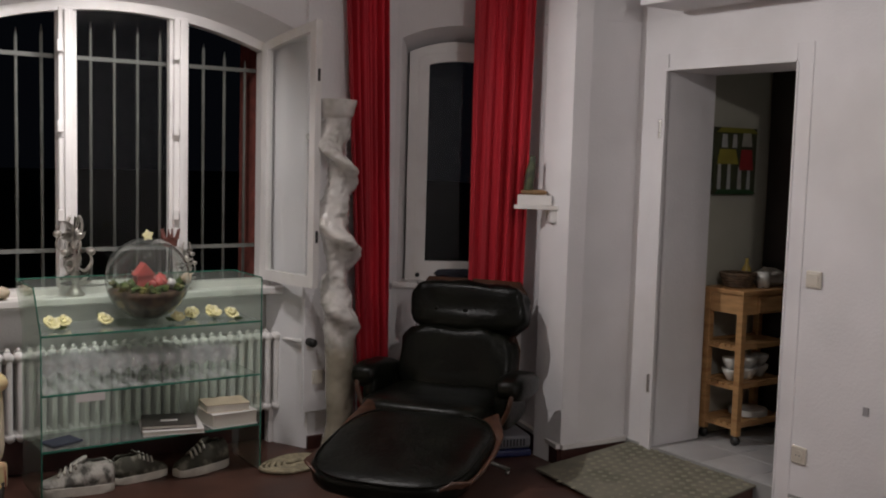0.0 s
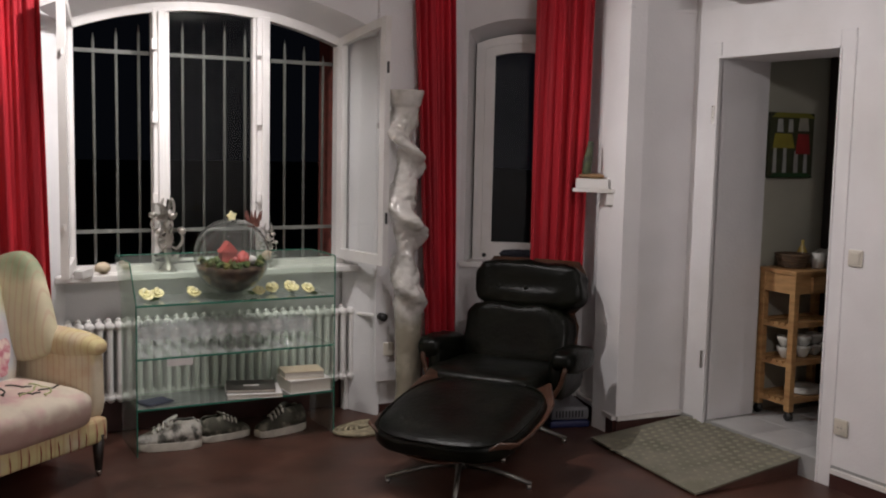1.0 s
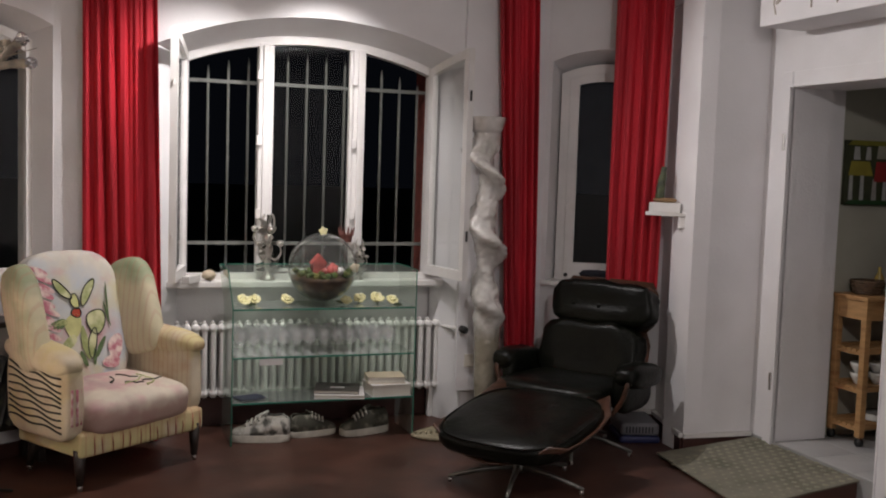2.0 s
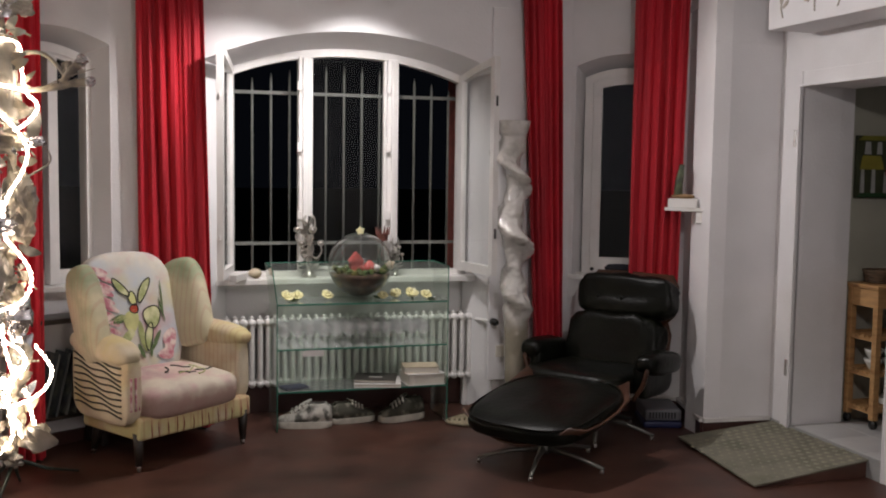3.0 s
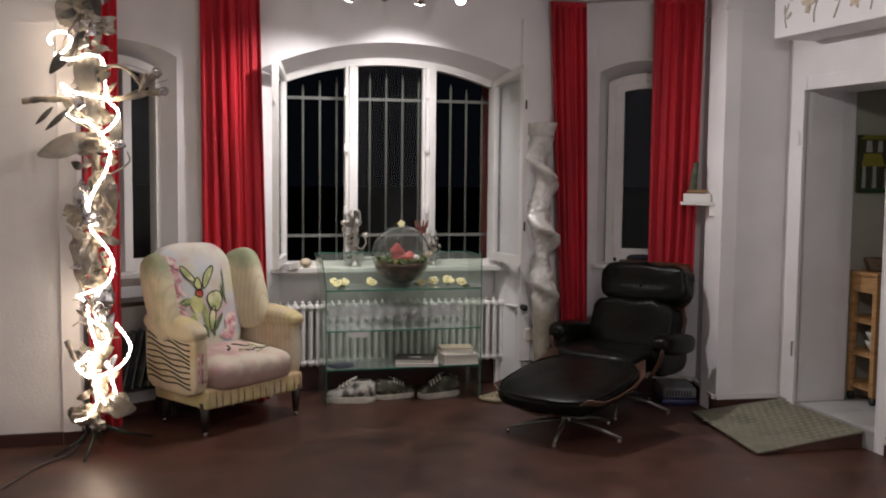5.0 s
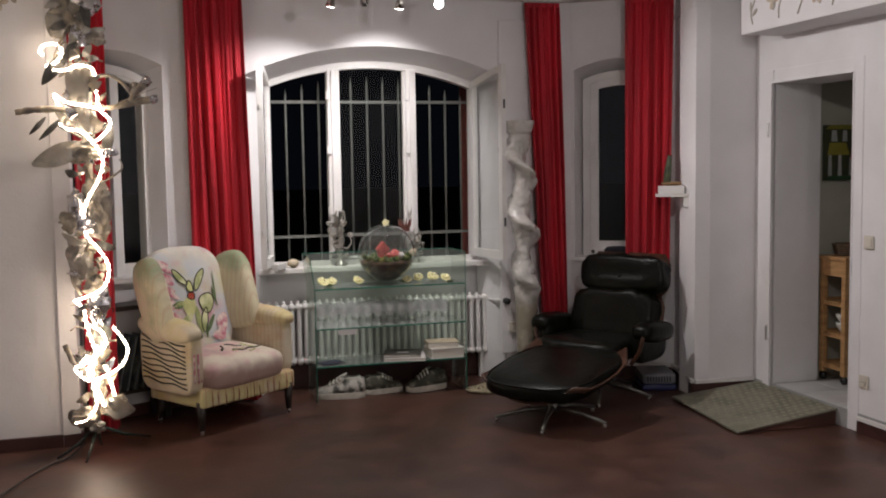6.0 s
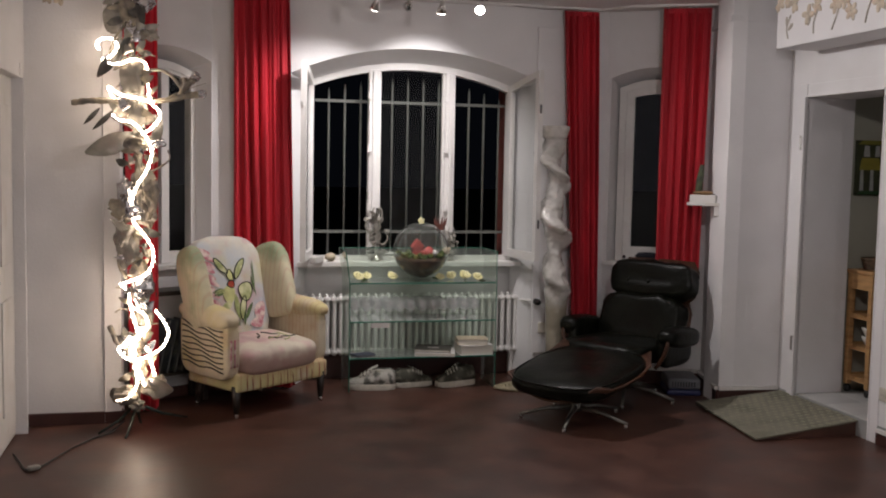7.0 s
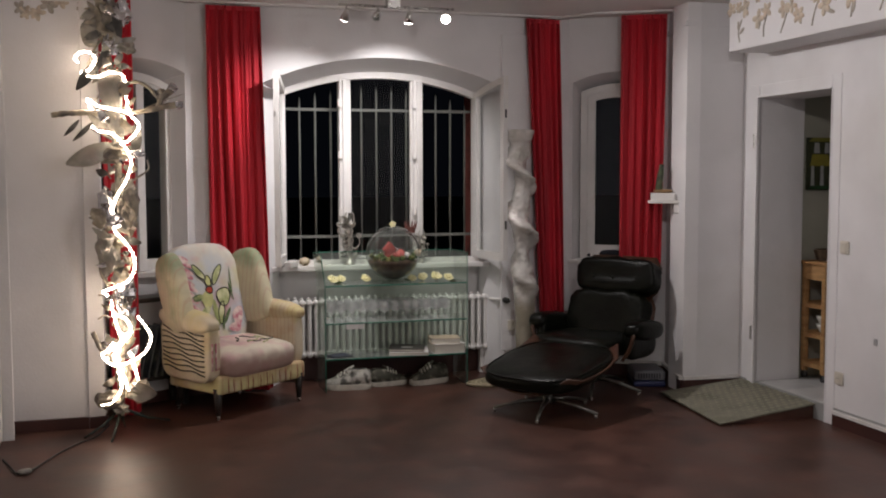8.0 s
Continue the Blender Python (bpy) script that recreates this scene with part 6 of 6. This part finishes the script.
root = thing("figurine", (4.055, 5.985, 1.484), "slender dark green leaf-shaped figure on a brown foot", "figurine", turn=-47)
part("foot", cushion(bmesh.new(), (0.075, 0.035, 0.015), Matrix.Translation((0, 0, 0.014)), 0.7, 0.7, (16, 8), 0.003), material("ochre_clay", (0.22, 0.13, 0.06), 0.7, 0.25, 20), root, smooth=True)
bm = bmesh.new()
tube(bm, smooth_line([(-0.03, 0, 0.02), (-0.028, 0, 0.08), (-0.018, 0, 0.15), (-0.01, 0, 0.215)], 4), [0.028, 0.027, 0.027, 0.026, 0.026, 0.026, 0.025, 0.024, 0.022, 0.02, 0.018, 0.017, 0.016], 10)
part("blade", bm, material("mossy_bronze", (0.07, 0.085, 0.04), 0.5, 0.35, 25, second=(0.03, 0.03, 0.025), mix_scale=18), root, smooth=True)


# ---- box with white lid behind the lounge chair ----
# tray and lid colours lowered to hold the shade behind the chair
root = thing("pet_basket", (4.03, 6.17, 0), "blue plastic tray with a white slotted lid on the floor", "box", turn=-17)
bm = bmesh.new()
box(bm, -0.125, -0.17, 0, 0.125, 0.17, 0.045, 0.015)
part("tray", bm, material("blue_plastic", (0.012, 0.017, 0.08), 0.5, 0.1), root)
bm = bmesh.new()
box(bm, -0.12, -0.165, 0.046, 0.12, 0.165, 0.125, 0.02, 3)
lid = part("lid", bm, material("shaded_white_plastic", (0.15, 0.15, 0.165), 0.5, 0.1), root, "white slotted plastic lid")
for k in range(9):
    bm = bmesh.new()
    box(bm, -0.09 + 0.02 * k, -0.1675, 0.065, -0.08 + 0.02 * k, -0.164, 0.105)
    part("slot", bm, BLACK, lid, "dark slot")


# ---- switch, sockets ----
def wall_plate(name, at, label, category, socket):
    root = thing(name, at, label, category)
    bm = bmesh.new()
    box(bm, -0.012, -0.041, -0.041, 0.0, 0.041, 0.041, 0.005)
    part("plate", bm, CREAM, root)
    bm = bmesh.new()
    if socket:
        tube(bm, [(-0.0125, 0, 0), (-0.0165, 0, 0)], 0.024, 20)
        well = part("well", bm, CREAM, root)
        for y in (-0.009, 0.009):
            b = bmesh.new()
            tube(b, [(-0.0165, y, 0), (-0.0175, y, 0)], 0.003, 8)
            part("hole", b, BLACK, well, "dark contact hole")
    else:
        box(bm, -0.017, -0.029, -0.029, -0.0121, 0.029, 0.029, 0.003)
        part("rocker", bm, CREAM, root)


wall_plate("light_switch", (4.56, 4.525, 1.158), "cream plastic rocker light switch on the wall", "light switch", False)
wall_plate("power_socket", (4.56, 4.548, 0.316), "cream plastic power socket near the floor", "power socket", True)
root = thing("cable_cover", (4.56, 4.22, 0.60), "small grey blanking cover on the wall", "wall cover")
bm = bmesh.new()
box(bm, -0.006, -0.014, -0.02, 0, 0.014, 0.02, 0.002)
part("plate", bm, material("grey_cover", (0.36, 0.35, 0.36), 0.5), root)
root = thing("aerial_socket", (3.10, 6.69, 0.42), "cream aerial socket low on the board", "power socket", turn=90)
bm = bmesh.new()
box(bm, -0.012, -0.032, -0.04, 0.0, 0.032, 0.04, 0.004)
part("plate", bm, CREAM, root)


# ---- ceiling lamps out of the view ----
OPAL = glowing("opal_glass_globe", (1.0, 0.91, 0.85), 12)
# neither globe is seen; both are assumed around the two room lights
for at in CEILING_LAMPS:
    root = thing("ceiling_lamp", (at[0], at[1], CEIL), "round opal glass ceiling lamp, lit, assumed out of view", "ceiling lamp", "ceiling lamps")
    bm = bmesh.new()
    lathe(bm, [(0, 0), (0.07, 0), (0.07, -0.025), (0.012, -0.04), (0.012, at[2] - CEIL + 0.06), (0, at[2] - CEIL + 0.06)], 20)
    part("canopy", bm, STEEL, root, smooth=True).visible_shadow = False
    bm = bmesh.new()
    bmesh.ops.create_uvsphere(bm, u_segments=24, v_segments=14, radius=0.075, matrix=Matrix.Translation((0, 0, at[2] - CEIL)))
    part("globe", bm, OPAL, root, "lit opal glass globe", True).visible_shadow = False


tagged(part("dark_cloth", lump(bmesh.new(), (0, 0, 0.04), (0.16, 0.05, 0.042), 13, 4, 0.3, 3), material("dark_blue_cloth", (0.012, 0.013, 0.022), 0.9, 0.3, 10), smooth=True), "crumpled dark blue cloth lying on the narrow window's sill", "cloth").matrix_basis = pose(3.96, 6.535, 0.936, 0, 0, -31)


root = thing("hanging_cable", (0, 0, 0), "thin dark cable hanging from the narrow window sill", "cable")
part("cord", tube(bmesh.new(), smooth_line([(3.70, 6.60, 0.945), (3.685, 6.56, 0.93), (3.68, 6.555, 0.80), (3.672, 6.56, 0.62), (3.664, 6.565, 0.40), (3.66, 6.57, 0.012)], 5), 0.0028, 6), CABLE, root, smooth=True)


# ---- kitchen things ----
def kitchen_cart():
    root = thing("kitchen_cart", (4.955, 5.245, KF), "pine kitchen trolley with shelves and black wheels", "trolley")
    W, D, H = 0.47, 0.27, 0.845
    for x in (0.02, W - 0.02):
        for y in (0.02, D - 0.02):
            bm = bmesh.new()
            box(bm, x - 0.02, y - 0.02, 0.055, x + 0.02, y + 0.02, H - 0.001, 0.003)
            post = part("post", bm, PINE, root)
            bm = bmesh.new()
            tube(bm, [(x - 0.012, y, 0.026), (x + 0.012, y, 0.026)], 0.026, 14)
            part("wheel", bm, BLACK, post, "black caster wheel", True)
    bm = bmesh.new()
    box(bm, -0.01, -0.01, H, W + 0.01, D + 0.01, H + 0.025, 0.004)
    part("worktop", bm, PINE, root)
    for x0, x1, y0, y1 in ((0.0405, W - 0.0405, 0.003, 0.022), (0.0405, W - 0.0405, D - 0.022, D - 0.003), (0.003, 0.022, 0.0405, D - 0.0405), (W - 0.022, W - 0.003, 0.0405, D - 0.0405)):
        bm = bmesh.new()
        box(bm, x0, y0, H - 0.11, x1, y1, H - 0.002, 0.002)
        part("apron", bm, PINE, root)
    bm = bmesh.new()
    box(bm, 0.12, -0.02, H - 0.10, W - 0.05, 0.0025, H - 0.015, 0.004)
    part("drawer_front", bm, PINE, root)
    for z in (0.12, 0.34, 0.56):
        bm = bmesh.new()
        box(bm, 0.006, 0.006, z - 0.02, W - 0.006, 0.026, z + 0.012, 0.002)
        box(bm, 0.006, D - 0.026, z - 0.02, W - 0.006, D - 0.006, z + 0.012, 0.002)
        for x in (0.005, W - 0.024):
            box(bm, x, 0.041, z - 0.03, x + 0.019, D - 0.041, z - 0.013)
        shelf = part("shelf", bm, PINE, root)
        for k in range(5):
            y = 0.035 + 0.042 * k
            bm = bmesh.new()
            box(bm, 0.008, y, z - 0.012, W - 0.008, y + 0.03, z, 0.002)
            part("slat", bm, PINE, shelf)
    return root


cart = kitchen_cart()
CM = pose(4.955, 5.245, KF)
CHINA = material("white_china", (0.62, 0.62, 0.58), 0.25, 0.05, 20)
bm = bmesh.new()
lathe(bm, [(0, 0), (0.022, 0), (0.03, 0.01), (0.052, 0.05), (0.055, 0.07), (0.051, 0.07), (0.047, 0.05), (0.025, 0.014), (0, 0.012)], 18)
bowl = tagged(part("bowl", bm, CHINA, smooth=True), "white china bowl on the trolley shelf", "bowl", "bowls")
bowl.matrix_basis = CM @ pose(0.10, 0.135, 0.3405)
for x, y, z in ((0.10, 0.135, 0.40), (0.22, 0.12, 0.3405), (0.22, 0.12, 0.40), (0.34, 0.14, 0.3405), (0.34, 0.14, 0.40)):
    copy_thing(bowl, CM @ pose(x, y, z))
bm = bmesh.new()
lathe(bm, [(0, 0), (0.08, 0), (0.11, 0.012), (0.106, 0.016), (0.07, 0.006), (0, 0.006)], 24)
plate = tagged(part("plate", bm, CHINA, smooth=True), "white china plate stacked on the lowest shelf", "plate", "plates")
plate.matrix_basis = CM @ pose(0.26, 0.135, 0.1205)
for k in range(1, 5):
    copy_thing(plate, CM @ pose(0.26, 0.135, 0.1205 + 0.007 * k))
bm = bmesh.new()
lathe(bm, [(0, 0), (0.026, 0), (0.028, 0.01), (0.028, 0.09), (0.010, 0.125), (0.010, 0.155), (0, 0.155)], 16)
bottle = tagged(part("oil_bottle", bm, material("golden_oil", (0.45, 0.33, 0.08), 0.15, 0.1), smooth=True), "small bottle of golden oil on the trolley", "bottle")
bottle.matrix_basis = CM @ pose(0.26, 0.20, 0.871)
root = thing("bread_basket", tuple(CM @ Vector((0.14, 0.16, 0.871))), "round dark wicker basket on the trolley", "basket")
WICKER = material("dark_wicker", (0.09, 0.055, 0.03), 0.8, 0.4, 40, 0.6, 120)
for k in range(5):
    part("coil", tube(bmesh.new(), [((0.075 + 0.005 * k) * math.cos(a), (0.075 + 0.005 * k) * math.sin(a), 0.011 + 0.016 * k) for a in [2 * math.pi * j / 24 for j in range(25)]], 0.0095, 6), WICKER, root, smooth=True)
tagged(part("cloth_bundle", lump(bmesh.new(), (0, 0, 0.05), (0.10, 0.08, 0.052), 3, 4, 0.3, 3), material("grey_cloth", (0.36, 0.34, 0.30), 0.9, 0.2, 12), smooth=True), "crumpled grey cloth bundle on the trolley", "cloth").matrix_basis = CM @ pose(0.37, 0.13, 0.871)
tagged(part("jar", lathe(bmesh.new(), [(0, 0), (0.035, 0), (0.037, 0.05), (0.034, 0.09), (0, 0.09)], 16), CHINA, smooth=True), "small pale jar on the trolley", "jar").matrix_basis = CM @ pose(0.25, 0.07, 0.871)


def picture():
    root = thing("painting", (5.165, 5.537, 1.70), "small bright abstract painting in flat colours on the kitchen wall", "painting")
    root.scale = (1, 1, 0.85)
    bm = bmesh.new()
    box(bm, -0.18, -0.012, -0.225, 0.18, 0.012, 0.225, 0.003)
    part("canvas", bm, material("dark_olive_canvas", (0.04, 0.045, 0.02), 0.8, 0.3, 15), root)
    shapes = ((-0.15, -0.19, 0.03, 0.17, (0.6, 0.6, 0.58)), (-0.07, -0.19, 0.03, 0.2, (0.6, 0.6, 0.58)), (0.02, -0.19, 0.035, 0.15, (0.55, 0.53, 0.5)), (0.1, -0.19, 0.03, 0.18, (0.6, 0.6, 0.58)), (-0.16, -0.02, 0.18, 0.10, (0.42, 0.36, 0.05)), (0.03, -0.06, 0.12, 0.14, (0.40, 0.03, 0.03)), (-0.13, 0.09, 0.05, 0.09, (0.6, 0.6, 0.58)), (-0.04, 0.09, 0.04, 0.09, (0.6, 0.6, 0.58)), (0.04, 0.10, 0.09, 0.09, (0.5, 0.48, 0.4)), (-0.18, -0.22, 0.36, 0.03, (0.03, 0.10, 0.03)), (-0.18, 0.19, 0.36, 0.034, (0.30, 0.28, 0.04)))
    for k, (x, z, w, h, colour) in enumerate(shapes):
        bm = bmesh.new()
        slab(bm, [(x, z), (x + w, z), (x + w * 0.85, z + h), (x + w * 0.1, z + h)], 0.0125 + 0.0008 * k, 0.0145 + 0.0008 * k, Matrix.Rotation(radians(90), 4, "X"))
        part("colour_field", bm, material("flat_paint", tuple(0.6 * c for c in colour), 0.6, 0.15, 15), root)


picture()
# no cupboard known here: a dark block added to fill the black area
root = thing("tall_cupboard", (5.48, 5.17, KF), "tall dark block added for the black area beside the painting", "cupboard")
bm = bmesh.new()
box(bm, 0, -0.72, 0, 0.285, 0.37, 2.5, 0.006)
part("body", bm, material("dark_filler_brown", (0.018, 0.014, 0.014), 0.5, 0.3, 6), root)
for y0, y1 in ((-0.70, -0.17), (-0.16, 0.36)):
    bm = bmesh.new()
    box(bm, -0.018, y0, 0.08, -0.001, y1, 2.46, 0.004)
    part("door", bm, LEGWOOD, root)

# hinges left on the kitchen door's casing
for z in (0.47, 1.86):
    bm = bmesh.new()
    tube(bm, [(4.532, 5.52, z - 0.05), (4.532, 5.52, z + 0.05)], 0.009, 10)
    box(bm, 4.536, 5.506, z - 0.045, 4.541, 5.532, z + 0.045)
    part("hinge", bm, STEEL, kitchen_casing, "grey steel hinge knuckle")

# closed panelled door in the left wall
root = tagged(new("door_1"), "white panelled door, closed, in the left wall", "door", kind="structure")
bm = bmesh.new()
box(bm, -0.60, 4.705, 0.01, -0.56, 5.675, 2.115, 0.003)
part("door_leaf", bm, GLOSS, root)
for z0, z1 in ((0.2, 0.85), (1.05, 1.95)):
    for y0, y1 in ((4.82, 5.13), (5.25, 5.56)):
        bm = bmesh.new()
        box(bm, -0.561, y0, z0, -0.548, y1, z1, 0.006)
        part("panel", bm, GLOSS, root)
bm = bmesh.new()
tube(bm, smooth_line([(-0.56, 4.80, 1.0), (-0.51, 4.80, 1.0), (-0.505, 4.83, 1.0), (-0.505, 4.90, 1.0)], 4), 0.009, 8)
part("door_handle", bm, STEEL, root, "steel lever handle", True)


# ---- relief of blossoms on the soffit ----
OCHRE = material("ochre_stucco", (0.60, 0.52, 0.42), 0.85, 0.25, 20, 0.4, 100, second=(0.56, 0.45, 0.35), mix_scale=14)
GREYST = material("grey_stucco", (0.42, 0.38, 0.33), 0.85, 0.25, 20, 0.4, 100)
root = thing("blossom_frieze", (4.262, 0, 0), "painted low relief of ochre blossoms and stems along the soffit", "relief")
rnd = random.Random(21)
for c in range(9):
    y0 = 5.31 - 0.30 * c
    for b in range(3):
        y, z, r = y0 + rnd.uniform(-0.10, 0.10), 2.70 + rnd.uniform(-0.09, 0.11), rnd.uniform(0.036, 0.062)
        bm = bmesh.new()
        n = rnd.choice((4, 5, 6))
        for k in range(n):
            a = 2 * math.pi * k / n + rnd.uniform(-0.3, 0.3)
            cushion(bm, (0.006, r * 0.62, r * 0.36), Matrix.Translation((-0.003, y + r * 0.6 * math.cos(a), z + r * 0.6 * math.sin(a))) @ Matrix.Rotation(a, 4, "X"), 1, 1, (10, 6), 0.003)
        part("blossom", bm, OCHRE, root, smooth=True)
    for b in range(3):
        y, z, a = y0 + rnd.uniform(-0.12, 0.12), 2.66 + rnd.uniform(-0.09, 0.12), rnd.uniform(0, 3.1)
        bm = bmesh.new()
        cushion(bm, (0.005, 0.035, 0.013), Matrix.Translation((-0.002, y, z)) @ Matrix.Rotation(a, 4, "X"), 1, 1, (10, 6), 0.003)
        part("leaf", bm, GREYST, root, smooth=True)
    bm = bmesh.new()
    y = y0 + rnd.uniform(-0.05, 0.05)
    tube(bm, smooth_line([(-0.002, y, 2.68), (-0.002, y + 0.04, 2.60), (-0.002, y + rnd.uniform(0.02, 0.08), 2.53)], 4), 0.005, 6)
    part("stem", bm, GREYST, root, smooth=True)

root = thing("blossom_relief", (0, 5.88, 0), "worn low relief of ochre blossoms high on the pillar", "relief")
for k in range(7):
    x, z, r = -0.42 + 0.06 * k + rnd.uniform(-0.02, 0.02), 2.62 + rnd.uniform(-0.04, 0.16), rnd.uniform(0.03, 0.05)
    bm = bmesh.new()
    for j in range(5):
        a = 2 * math.pi * j / 5 + rnd.uniform(-0.3, 0.3)
        cushion(bm, (r * 0.62, 0.006, r * 0.36), Matrix.Translation((x + r * 0.6 * math.cos(a), -0.002, z + r * 0.6 * math.sin(a))) @ Matrix.Rotation(-a, 4, "Y"), 1, 1, (10, 6), 0.003)
    part("blossom", bm, OCHRE if k % 3 else GREYST, root, smooth=True)

# ---- floor tiles of the kitchen ----
bm = bmesh.new()
box(bm, -0.148, -0.148, -0.006, 0.148, 0.148, 0.0, 0.002, 1)
first = part("tile", bm, TILE, kitchen_floor)
first.location = (4.71, 4.10, KF + 0.0005)
for i in range(5):
    for j in range(5):
        if i or j:
            t = new("tile", first.data)
            t.parent = kitchen_floor
            t.location = (4.71 + 0.3 * i, 4.10 + 0.3 * j, KF + 0.0005)
